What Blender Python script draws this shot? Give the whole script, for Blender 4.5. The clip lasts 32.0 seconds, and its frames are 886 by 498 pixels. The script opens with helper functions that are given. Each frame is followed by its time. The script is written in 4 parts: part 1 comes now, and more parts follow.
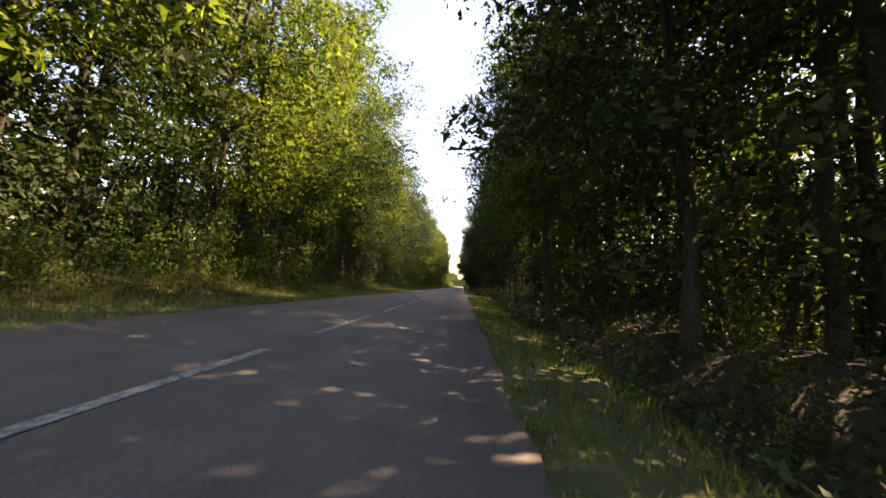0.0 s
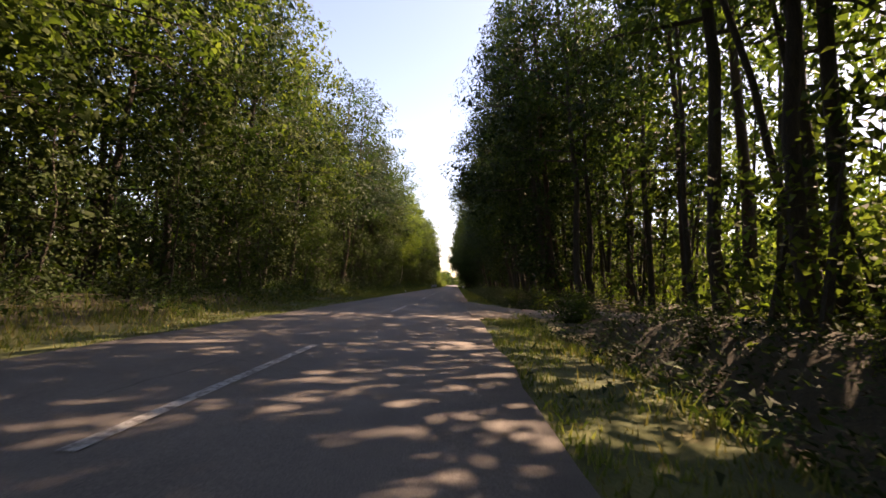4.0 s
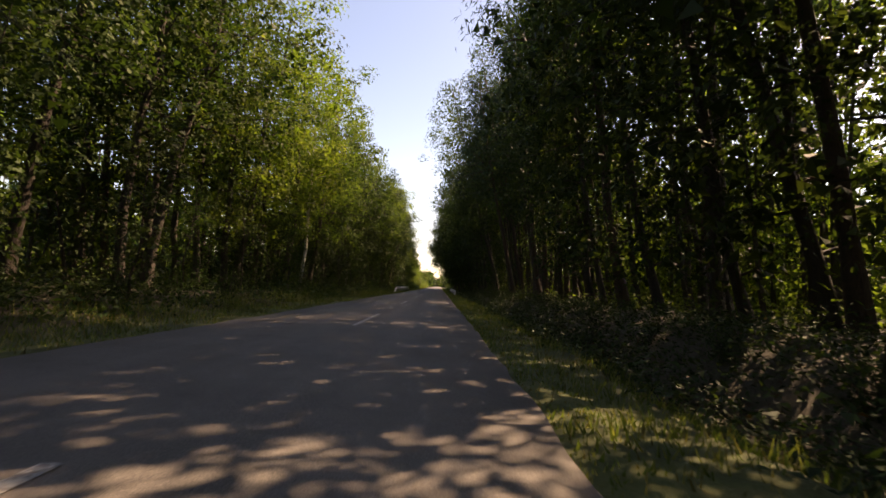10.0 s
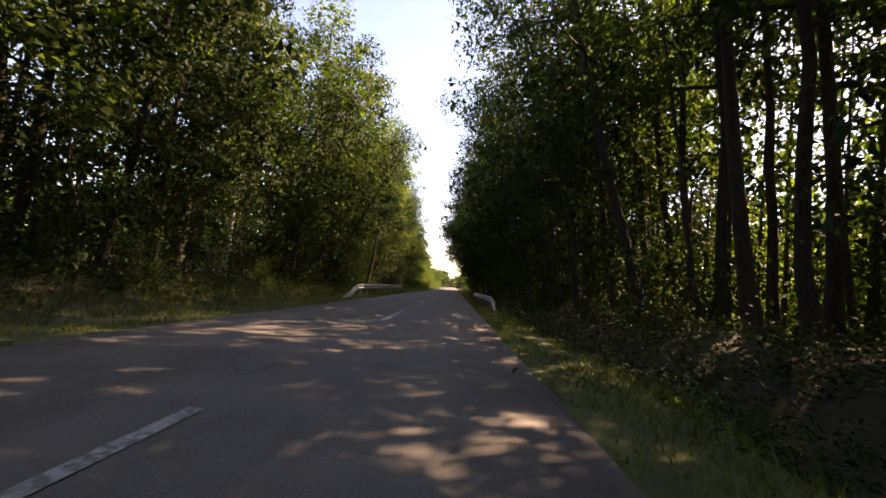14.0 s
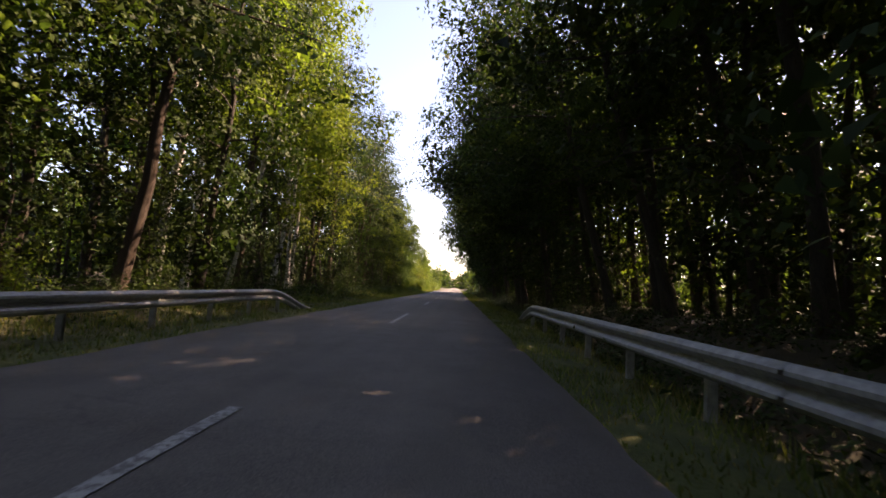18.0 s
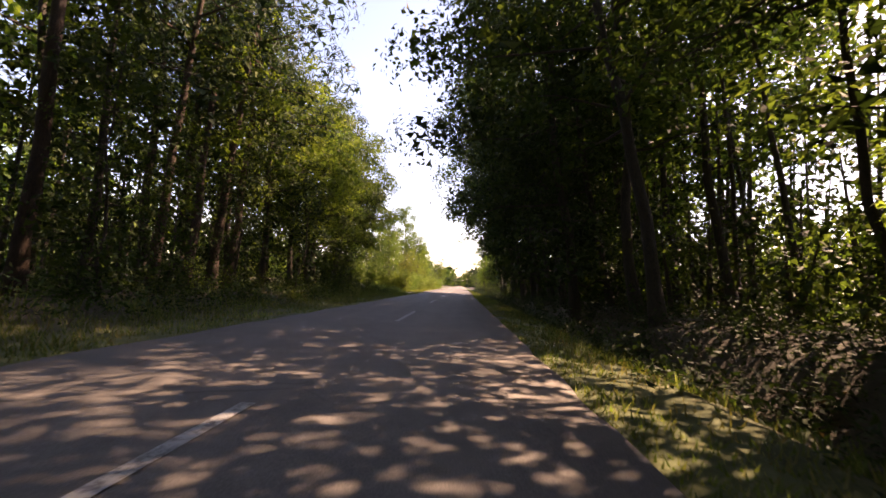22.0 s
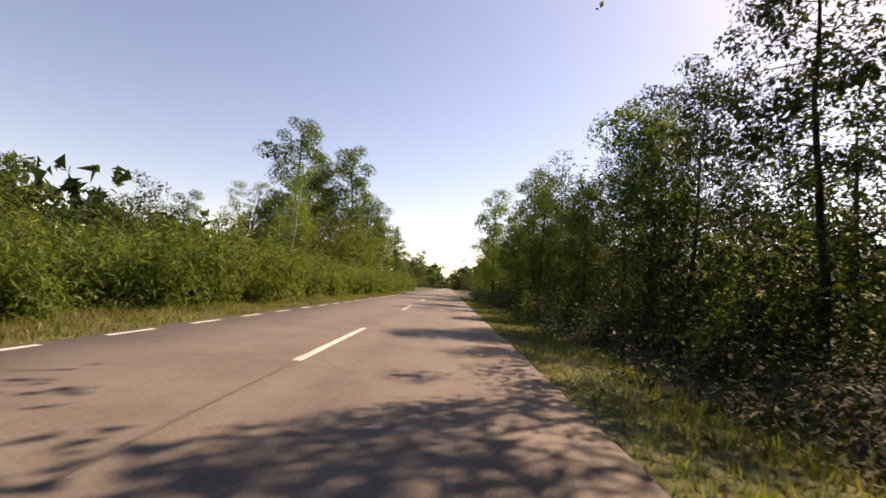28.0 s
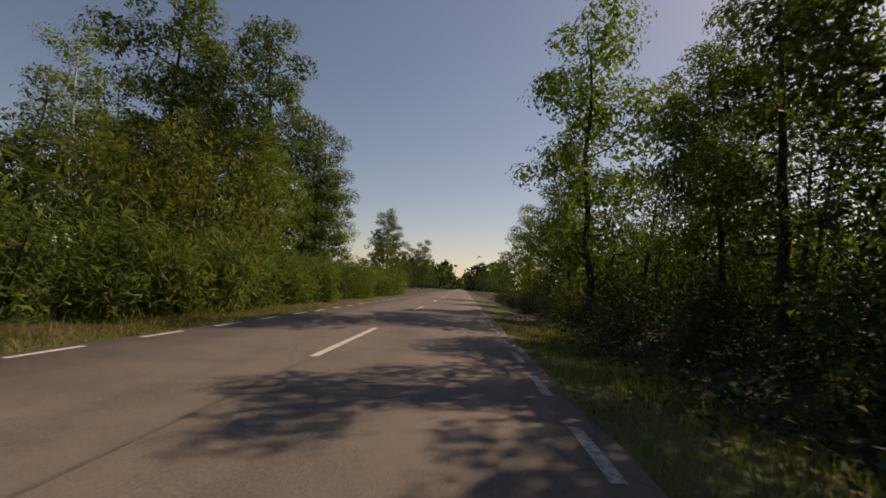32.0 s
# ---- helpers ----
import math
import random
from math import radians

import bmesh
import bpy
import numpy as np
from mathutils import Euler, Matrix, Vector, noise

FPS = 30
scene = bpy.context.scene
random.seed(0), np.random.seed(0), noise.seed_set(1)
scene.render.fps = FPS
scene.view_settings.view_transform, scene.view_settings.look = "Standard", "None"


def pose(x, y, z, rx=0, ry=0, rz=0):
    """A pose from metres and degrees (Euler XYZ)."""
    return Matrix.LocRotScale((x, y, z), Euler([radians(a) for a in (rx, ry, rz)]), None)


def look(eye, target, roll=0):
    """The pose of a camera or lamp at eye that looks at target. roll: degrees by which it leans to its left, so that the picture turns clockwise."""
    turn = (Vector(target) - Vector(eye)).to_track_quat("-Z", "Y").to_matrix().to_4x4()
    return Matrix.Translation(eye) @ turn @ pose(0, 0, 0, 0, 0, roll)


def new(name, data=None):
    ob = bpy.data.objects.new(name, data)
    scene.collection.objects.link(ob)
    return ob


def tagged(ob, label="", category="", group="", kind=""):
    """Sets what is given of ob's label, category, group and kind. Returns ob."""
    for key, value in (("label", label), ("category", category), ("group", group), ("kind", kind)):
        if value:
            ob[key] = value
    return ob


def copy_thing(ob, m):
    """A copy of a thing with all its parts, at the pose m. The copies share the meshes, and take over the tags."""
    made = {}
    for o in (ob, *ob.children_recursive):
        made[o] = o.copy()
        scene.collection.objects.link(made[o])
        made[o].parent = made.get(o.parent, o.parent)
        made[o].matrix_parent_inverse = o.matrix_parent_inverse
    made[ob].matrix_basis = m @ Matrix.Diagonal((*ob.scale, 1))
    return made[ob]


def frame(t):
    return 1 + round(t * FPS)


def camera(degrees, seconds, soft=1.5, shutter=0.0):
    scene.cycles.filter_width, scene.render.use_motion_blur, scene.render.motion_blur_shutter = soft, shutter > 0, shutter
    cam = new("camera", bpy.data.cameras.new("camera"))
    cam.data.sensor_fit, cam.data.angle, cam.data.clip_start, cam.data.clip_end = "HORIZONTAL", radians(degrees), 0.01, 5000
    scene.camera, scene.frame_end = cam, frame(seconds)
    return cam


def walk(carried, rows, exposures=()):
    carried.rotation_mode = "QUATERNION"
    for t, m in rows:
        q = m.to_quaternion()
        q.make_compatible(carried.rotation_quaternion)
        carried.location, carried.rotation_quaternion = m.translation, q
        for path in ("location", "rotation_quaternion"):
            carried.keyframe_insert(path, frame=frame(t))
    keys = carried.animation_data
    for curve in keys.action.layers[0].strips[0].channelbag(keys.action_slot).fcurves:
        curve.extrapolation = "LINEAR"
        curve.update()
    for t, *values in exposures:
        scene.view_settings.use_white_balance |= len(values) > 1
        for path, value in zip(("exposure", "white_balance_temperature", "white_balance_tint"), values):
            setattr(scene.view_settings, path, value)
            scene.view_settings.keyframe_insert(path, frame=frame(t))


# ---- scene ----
cam = camera(89.1, 32.0, soft=1.6, shutter=0.08)
PATH = [
    (0.0, 2.23, -0.02, 1.00, 94.45, -6.38, 2.45),
    (0.5, 2.21, 4.35, 1.00, 94.66, -4.57, 1.57),
    (1.0, 2.18, 8.72, 1.00, 94.45, -1.95, 2.30),
    (1.5, 2.15, 13.08, 1.00, 94.50, -5.81, 0.51),
    (2.0, 2.12, 17.43, 1.00, 94.45, -6.97, 1.73),
    (2.5, 2.09, 21.78, 1.00, 94.31, -6.58, 2.75),
    (3.0, 2.08, 26.12, 1.00, 94.81, -5.99, 2.80),
    (3.5, 2.07, 30.47, 1.00, 94.34, -2.89, 1.84),
    (5.5, 2.02, 47.84, 1.00, 94.92, -3.71, 0.46),
    (6.0, 2.00, 52.18, 1.00, 94.45, -2.81, -1.15),
    (6.5, 1.98, 56.53, 1.00, 93.81, -5.26, 1.31),
    (7.0, 1.96, 60.88, 1.00, 94.24, -7.42, 1.73),
    (7.5, 1.94, 65.24, 1.00, 94.84, -4.88, 1.55),
    (8.0, 1.92, 69.60, 1.00, 94.59, -4.95, 2.45),
    (8.5, 1.91, 73.96, 1.00, 94.65, -4.14, 1.50),
    (9.0, 1.91, 78.33, 1.00, 94.59, -2.12, 2.37),
    (9.5, 1.90, 82.71, 1.00, 94.40, -3.17, 1.56),
    (10.0, 1.90, 87.09, 1.00, 94.74, -3.21, -0.43),
    (10.5, 1.89, 91.48, 1.00, 94.36, -3.58, 1.56),
    (11.0, 1.89, 95.87, 1.00, 93.88, -6.25, 1.73),
    (11.5, 1.85, 100.27, 1.00, 94.18, -4.45, 1.03),
    (12.0, 1.82, 104.67, 1.00, 94.59, -5.15, 2.59),
    (12.5, 1.78, 109.09, 1.00, 94.86, -4.95, 2.37),
    (13.0, 1.75, 113.51, 1.00, 94.38, -2.25, 0.86),
    (13.5, 1.71, 117.93, 1.00, 94.31, -4.58, 1.92),
    (14.0, 1.68, 122.36, 1.00, 94.66, -5.71, 1.37),
    (14.5, 1.67, 126.80, 1.00, 94.38, -1.92, 1.51),
    (16.5, 1.63, 144.62, 1.00, 94.45, -3.85, 2.30),
    (17.0, 1.62, 149.09, 1.00, 94.93, -3.59, 1.51),
    (17.5, 1.62, 153.56, 1.00, 94.76, -2.16, 2.76),
    (18.0, 1.62, 158.04, 1.00, 94.79, -3.43, 1.66),
    (18.5, 1.61, 162.52, 1.00, 93.70, -3.58, 1.19),
    (19.0, 1.61, 167.01, 1.00, 93.79, -3.03, 2.66),
    (19.5, 1.61, 171.50, 1.00, 94.11, -4.37, 1.71),
    (20.0, 1.61, 175.99, 1.00, 94.86, -4.42, 1.73),
    (20.5, 1.61, 180.49, 1.00, 94.18, -2.33, 2.56),
    (21.0, 1.61, 184.99, 1.00, 94.36, -3.33, 1.78),
    (21.5, 1.61, 189.49, 1.00, 94.43, -3.33, 1.00),
    (22.0, 1.60, 193.99, 1.00, 94.50, -3.44, 2.37),
    (22.5, 1.60, 198.50, 1.00, 94.79, -5.14, 2.30),
    (23.0, 1.60, 203.00, 1.00, 94.86, -2.64, 1.58),
    (23.5, 1.59, 207.50, 1.00, 94.76, -2.93, 2.91),
    (24.0, 1.59, 212.01, 1.00, 94.86, -4.41, 1.87),
    (24.5, 1.59, 216.51, 1.00, 94.34, -2.69, 1.73),
    (25.0, 1.59, 221.01, 1.00, 94.15, -3.68, 2.23),
    (25.5, 1.58, 225.51, 1.00, 94.04, -3.40, 1.46),
    (26.0, 1.58, 230.00, 1.00, 94.36, -2.72, 1.44),
    (26.5, 1.63, 234.49, 1.00, 94.47, -5.32, 2.41),
    (28.5, 1.78, 252.40, 1.00, 94.93, -4.23, 0.50),
    (29.0, 1.83, 256.87, 1.00, 94.93, -2.47, 2.66),
    (29.5, 1.85, 261.32, 1.00, 94.72, -3.11, 1.12),
    (30.0, 1.86, 265.77, 1.00, 94.93, -2.75, 0.43),
    (30.5, 1.87, 270.20, 1.00, 94.79, -2.95, 2.32),
    (31.0, 1.88, 274.63, 1.00, 94.43, -3.66, 1.51),
    (31.5, 1.89, 279.05, 1.00, 94.59, -2.70, 1.66),
    (32.0, 1.90, 283.45, 1.00, 94.86, -3.34, 2.45),
]
EXPOSURES = [(0.0, 2.0, 9050, 30), (3.5, 1.6, 8700, 32), (6.0, 1.6, 9150, 31), (7.0, 1.3, 9750, 31), (8.0, 1.3, 9500, 31), (9.0, 1.35, 9600, 31), (10.0, 1.3, 9700, 29), (11.5, 1.77, 9500, 32),
             (13.0, 1.64, 9250, 31), (14.5, 1.9, 9400, 32), (17.0, 1.5, 8700, 32), (19.0, 2.15, 8700, 36), (20.5, 2.0, 8900, 38), (22.0, 1.9, 9000, 39), (24.0, 1.75, 8450, 36), (25.0, 1.55, 8400, 35),
             (26.0, 1.0, 8900, 34), (26.5, 0.85, 8750, 34), (28.5, 0.63, 8800, 30), (29.2, 0.28, 8700, 31), (30.0, -0.02, 8700, 30), (31.0, 0.16, 8800, 30), (32.0, -0.45, 8700, 25)]
walk(cam, [(t, pose(x, y, z, rx, ry, rz)) for t, x, y, z, rx, ry, rz in PATH], EXPOSURES)

# ---- sky and sun ----
SUN_AZ, SUN_EL = radians(52), radians(43)
world = bpy.data.worlds.new("world")
scene.world = world
world.use_nodes = True
wn = world.node_tree
sky = wn.nodes.new("ShaderNodeTexSky")
sky.sky_type, sky.sun_disc = "NISHITA", False
sky.sun_elevation, sky.sun_rotation = SUN_EL, SUN_AZ
sky.air_density, sky.dust_density, sky.ozone_density = 1.0, 0.5, 1.6
haze = wn.nodes.new("ShaderNodeHueSaturation")
haze.inputs["Saturation"].default_value, haze.inputs["Value"].default_value = 1.06, 1.18
wn.links.new(sky.outputs["Color"], haze.inputs["Color"])
wn.nodes["Background"].inputs["Strength"].default_value = 0.105
wn.links.new(haze.outputs["Color"], wn.nodes["Background"].inputs["Color"])
sun_way = Vector((math.sin(SUN_AZ) * math.cos(SUN_EL), math.cos(SUN_AZ) * math.cos(SUN_EL), math.sin(SUN_EL)))
sun = new("sun", bpy.data.lights.new("sun", "SUN"))
sun.data.energy, sun.data.angle, sun.data.color = 5.5, radians(0.5), (1.0, 0.88, 0.7)
sun.matrix_world = look(sun_way * 100, (0, 0, 0))

# ---- materials ----
def shader(name):
    m = bpy.data.materials.new(name)
    m.use_nodes = True
    nt = m.node_tree
    return m, nt, nt.nodes["Principled BSDF"]


def node(nt, kind, **values):
    n = nt.nodes.new(kind)
    for k, v in values.items():
        n.inputs[k].default_value = v
    return n


def ramp(nt, fac, stops):
    r = nt.nodes.new("ShaderNodeValToRGB")
    el = r.color_ramp.elements
    while len(el) < len(stops):
        el.new(0.5)
    for e, (p, c) in zip(el, stops):
        e.position, e.color = p, (*c, 1)
    nt.links.new(fac, r.inputs["Fac"])
    return r.outputs["Color"]


def place(nt, stretch=(1, 1, 1), what="Object"):
    tc = nt.nodes.new("ShaderNodeTexCoord")
    mp = nt.nodes.new("ShaderNodeMapping")
    mp.inputs["Scale"].default_value = stretch
    nt.links.new(tc.outputs[what], mp.inputs["Vector"])
    return mp.outputs["Vector"]


def grain(nt, vec, size, detail=4.0, rough=0.6, warp=0.0):
    n = node(nt, "ShaderNodeTexNoise", Scale=size, Detail=detail, Roughness=rough, Distortion=warp)
    nt.links.new(vec, n.inputs["Vector"])
    return n.outputs["Fac"]


def blend(nt, fac, a, b, how="MIX"):
    m = nt.nodes.new("ShaderNodeMix")
    m.data_type, m.blend_type = "RGBA", how
    for sock, val in ((m.inputs["Factor"], fac), (m.inputs[6], a), (m.inputs[7], b)):
        if isinstance(val, (int, float)):
            sock.default_value = val
        elif isinstance(val, tuple):
            sock.default_value = (*val, 1)
        else:
            nt.links.new(val, sock)
    return m.outputs[2]


def bump(nt, bsdf, height, strength, distance):
    b = node(nt, "ShaderNodeBump", Strength=strength, Distance=distance)
    nt.links.new(height, b.inputs["Height"])
    nt.links.new(b.outputs["Normal"], bsdf.inputs["Normal"])


def simple(name, dark, light, size, rough, relief=0.3, depth=0.01, metal=0.0, stretch=(1, 1, 1), fine=8.0):
    """Two colours by coarse noise, worked over by finer noise, with relief."""
    m, nt, b = shader(name)
    v = place(nt, stretch)
    big, small = grain(nt, v, size), grain(nt, v, size * fine)
    col = ramp(nt, big, [(0.35, dark), (0.68, light)])
    col = blend(nt, 0.55, col, ramp(nt, small, [(0.3, tuple(0.55 * c for c in dark)), (0.7, light)]))
    nt.links.new(col, b.inputs["Base Color"])
    b.inputs["Roughness"].default_value, b.inputs["Metallic"].default_value = rough, metal
    bump(nt, b, small, relief, depth)
    return m


def foliage(name, dark, mid, light, through_share=0.45):
    """Leaves: every leaf and every tree a little different; light shines through."""
    m, nt, b = shader(name)
    geo = nt.nodes.new("ShaderNodeNewGeometry")
    info = nt.nodes.new("ShaderNodeObjectInfo")
    col = ramp(nt, geo.outputs["Random Per Island"], [(0.0, dark), (0.5, mid), (1.0, light)])
    patch = grain(nt, place(nt), 0.7, 2.0)
    hsv = nt.nodes.new("ShaderNodeHueSaturation")
    for sock, lo, hi, src in (("Hue", 0.487, 0.522, info.outputs["Random"]), ("Value", 0.6, 1.35, patch)):
        r = nt.nodes.new("ShaderNodeMapRange")
        r.inputs["To Min"].default_value, r.inputs["To Max"].default_value = lo, hi
        if sock == "Value":
            r.inputs["From Min"].default_value, r.inputs["From Max"].default_value = 0.3, 0.7
        nt.links.new(src, r.inputs["Value"])
        nt.links.new(r.outputs["Result"], hsv.inputs[sock])
    nt.links.new(col, hsv.inputs["Color"])
    nt.links.new(hsv.outputs["Color"], b.inputs["Base Color"])
    b.inputs["Roughness"].default_value = 0.65
    b.inputs["Specular IOR Level"].default_value = 0.15
    tr = nt.nodes.new("ShaderNodeBsdfTranslucent")
    warm = blend(nt, 1.0, hsv.outputs["Color"], (1.08, 1.22, 0.6), "MULTIPLY")
    nt.links.new(warm, tr.inputs["Color"])
    mix = nt.nodes.new("ShaderNodeMixShader")
    mix.inputs["Fac"].default_value = through_share
    nt.links.new(b.outputs["BSDF"], mix.inputs[1])
    nt.links.new(tr.outputs["BSDF"], mix.inputs[2])
    nt.links.new(mix.outputs["Shader"], nt.nodes["Material Output"].inputs["Surface"])
    return m


def asphalt_material():
    m, nt, b = shader("worn_asphalt")
    v = place(nt)
    long_v = place(nt, (1.6, 0.05, 1))
    stone = grain(nt, v, 95, 3.0, 0.7)
    patch = grain(nt, v, 0.9, 6.0, 0.68)
    streak = grain(nt, long_v, 1.1, 3.0, 0.5)
    col = ramp(nt, patch, [(0.36, (0.065, 0.058, 0.053)), (0.5, (0.13, 0.116, 0.104)), (0.64, (0.2, 0.178, 0.156))])
    col = blend(nt, 0.45, col, ramp(nt, streak, [(0.3, (0.065, 0.058, 0.053)), (0.7, (0.205, 0.182, 0.16))]))
    col = blend(nt, 0.5, col, ramp(nt, stone, [(0.32, (0.03, 0.028, 0.028)), (0.5, (0.13, 0.115, 0.102)), (0.75, (0.34, 0.3, 0.258))]))
    cr = node(nt, "ShaderNodeTexVoronoi", Scale=0.45)
    cr.feature = "DISTANCE_TO_EDGE"
    wob = blend(nt, 0.25, v, grain(nt, v, 1.2, 3.0), "ADD")
    nt.links.new(wob, cr.inputs["Vector"])
    crack = ramp(nt, cr.outputs["Distance"], [(0.0, (0.62, 0.62, 0.62)), (0.01, (1, 1, 1))])
    here = ramp(nt, grain(nt, v, 0.16, 2.0), [(0.5, (0, 0, 0)), (0.62, (1, 1, 1))])
    col = blend(nt, here, col, blend(nt, 1.0, col, crack, "MULTIPLY"))
    nt.links.new(col, b.inputs["Base Color"])
    b.inputs["Roughness"].default_value = 0.82
    b.inputs["Specular IOR Level"].default_value = 0.35
    bump(nt, b, stone, 0.8, 0.008)
    return m


def paint_material(name, gone, low, high):
    m, nt, b = shader(name)
    v = place(nt)
    worn = grain(nt, v, 14, 5.0, 0.75)
    base = ramp(nt, grain(nt, v, 2.5), [(0.3, (low, low, low * 0.95)), (0.7, (high, high, high * 0.95))])
    col = blend(nt, ramp(nt, worn, [(gone, (1, 1, 1)), (gone + 0.11, (0, 0, 0))]), base, (0.14, 0.13, 0.125))
    nt.links.new(col, b.inputs["Base Color"])
    b.inputs["Roughness"].default_value = 0.75
    bump(nt, b, worn, 0.3, 0.004)
    return m


def ground_material():
    m, nt, b = shader("verge_and_forest_soil")
    v = place(nt)
    big, mid, fine = grain(nt, v, 0.25), grain(nt, v, 1.7, 5.0), grain(nt, v, 22, 4.0, 0.7)
    grass = ramp(nt, mid, [(0.3, (0.028, 0.045, 0.008)), (0.55, (0.075, 0.1, 0.017)), (0.75, (0.17, 0.145, 0.04))])
    litter = ramp(nt, mid, [(0.3, (0.014, 0.01, 0.006)), (0.7, (0.048, 0.033, 0.018))])
    sep = nt.nodes.new("ShaderNodeSeparateXYZ")
    nt.links.new(v, sep.inputs["Vector"])
    side = nt.nodes.new("ShaderNodeMath")
    side.operation = "ABSOLUTE"
    nt.links.new(sep.outputs["X"], side.inputs[0])
    wob = nt.nodes.new("ShaderNodeMath")
    wob.operation = "MULTIPLY_ADD"
    nt.links.new(mid, wob.inputs[0])
    wob.inputs[1].default_value = 2.4
    nt.links.new(side.outputs[0], wob.inputs[2])
    far = nt.nodes.new("ShaderNodeMapRange")
    far.inputs["From Min"].default_value, far.inputs["From Max"].default_value = 5.0, 7.2
    nt.links.new(wob.outputs[0], far.inputs["Value"])
    open_land = nt.nodes.new("ShaderNodeMapRange")
    open_land.inputs["From Min"].default_value, open_land.inputs["From Max"].default_value = 42.0, 60.0
    nt.links.new(wob.outputs[0], open_land.inputs["Value"])
    col = blend(nt, far.outputs["Result"], grass, litter)
    meadow = ramp(nt, big, [(0.3, (0.05, 0.072, 0.018)), (0.7, (0.1, 0.108, 0.032))])
    col = blend(nt, open_land.outputs["Result"], col, meadow)
    col = blend(nt, 0.35, col, ramp(nt, fine, [(0.3, (0.01, 0.01, 0.005)), (0.7, (0.11, 0.1, 0.04))]))
    nt.links.new(col, b.inputs["Base Color"])
    b.inputs["Roughness"].default_value = 0.95
    bump(nt, b, fine, 0.6, 0.05)
    return m


def gravel_material():
    """Pale gravel with damp hollows and scattered dark leaves."""
    m, nt, b = shader("pale_gravel")
    v = place(nt)
    mid, fine, spot = grain(nt, v, 1.3, 5.0, 0.65), grain(nt, v, 45, 4.0, 0.75), grain(nt, v, 2.6, 4.0, 0.7, 0.6)
    col = ramp(nt, mid, [(0.3, (0.09, 0.07, 0.052)), (0.7, (0.25, 0.205, 0.16))])
    col = blend(nt, 0.55, col, ramp(nt, fine, [(0.32, (0.06, 0.048, 0.036)), (0.5, (0.18, 0.148, 0.117)), (0.7, (0.4, 0.34, 0.28))]))
    col = blend(nt, ramp(nt, spot, [(0.58, (0, 0, 0)), (0.66, (1, 1, 1))]), col, (0.035, 0.027, 0.02))
    nt.links.new(col, b.inputs["Base Color"])
    b.inputs["Roughness"].default_value = 0.92
    bump(nt, b, fine, 0.9, 0.03)
    return m


def birch_material():
    m, nt, b = shader("birch_bark")
    v = place(nt, (1, 1, 5))
    spots = grain(nt, v, 2.2, 4.0, 0.7)
    col = ramp(nt, spots, [(0.36, (0.03, 0.028, 0.025)), (0.44, (0.5, 0.47, 0.42)), (0.8, (0.72, 0.69, 0.63))])
    nt.links.new(col, b.inputs["Base Color"])
    b.inputs["Roughness"].default_value = 0.8
    bump(nt, b, spots, 0.4, 0.01)
    return m


M_ROAD, M_GROUND = asphalt_material(), ground_material()
M_PAINT = paint_material("white_road_paint", 0.36, 0.42, 0.6)
M_OLD_PAINT = paint_material("worn_road_paint", 0.42, 0.27, 0.42)
M_SEAM = simple("tar_seam", (0.075, 0.066, 0.057), (0.125, 0.11, 0.095), 6, 0.8)
M_GRAVEL = gravel_material()
M_STONE = simple("loose_stone", (0.12, 0.1, 0.08), (0.4, 0.35, 0.29), 9, 0.9, 0.3, 0.01)
M_SAND = simple("sandy_track", (0.24, 0.19, 0.13), (0.42, 0.36, 0.27), 0.9, 0.95, 0.6, 0.03, fine=25)
M_STEEL = simple("galvanised_steel", (0.3, 0.3, 0.29), (0.48, 0.48, 0.465), 1.3, 0.6, 0.15, 0.004, metal=0.15, fine=9)
M_BARK = simple("grey_brown_bark", (0.026, 0.021, 0.016), (0.085, 0.068, 0.052), 3.0, 0.95, 0.9, 0.04, stretch=(3, 3, 0.6))
M_PINE = simple("pine_bark", (0.032, 0.023, 0.017), (0.1, 0.063, 0.042), 2.0, 0.95, 0.9, 0.05, stretch=(3, 3, 0.8))
M_BIRCH = birch_material()
M_PAPER = simple("white_paper", (0.6, 0.6, 0.57), (0.78, 0.78, 0.75), 7, 0.8, 0.2, 0.01)
M_OAK = foliage("oak_leaves", (0.05, 0.08, 0.021), (0.087, 0.132, 0.032), (0.16, 0.2, 0.053), 0.5)
# Darker copy of the oak green, puts shade into trees and young growth.
M_DEEP = foliage("deep_green_leaves", (0.027, 0.048, 0.015), (0.045, 0.075, 0.021), (0.082, 0.115, 0.033), 0.42)
# Hornbeam green; its darkness also stands in for shade on understorey and brambles.
M_HORN_SHADE = foliage("hornbeam_and_shade_leaves", (0.019, 0.034, 0.012), (0.034, 0.056, 0.018), (0.066, 0.092, 0.027), 0.24)
# Pale leaves of birches; elsewhere a lighter oak green with sunlight in the colour.
M_LIGHT = foliage("pale_and_sunlit_leaves", (0.085, 0.122, 0.023), (0.141, 0.19, 0.036), (0.213, 0.25, 0.063), 0.56)
M_AUTUMN = foliage("yellowing_leaves", (0.078, 0.088, 0.019), (0.136, 0.147, 0.03), (0.209, 0.19, 0.045), 0.5)
M_NEEDLE = foliage("pine_needles", (0.021, 0.045, 0.027), (0.039, 0.07, 0.04), (0.068, 0.1, 0.053), 0.2)
M_BROOM = foliage("broom_leaves", (0.068, 0.105, 0.024), (0.121, 0.165, 0.04), (0.194, 0.225, 0.06), 0.5)
M_BLADE = foliage("grass_blades", (0.07, 0.1, 0.024), (0.135, 0.165, 0.042), (0.27, 0.24, 0.098), 0.45)
M_STRAW = foliage("dry_grass_blades", (0.12, 0.105, 0.04), (0.22, 0.18, 0.075), (0.34, 0.28, 0.13), 0.35)
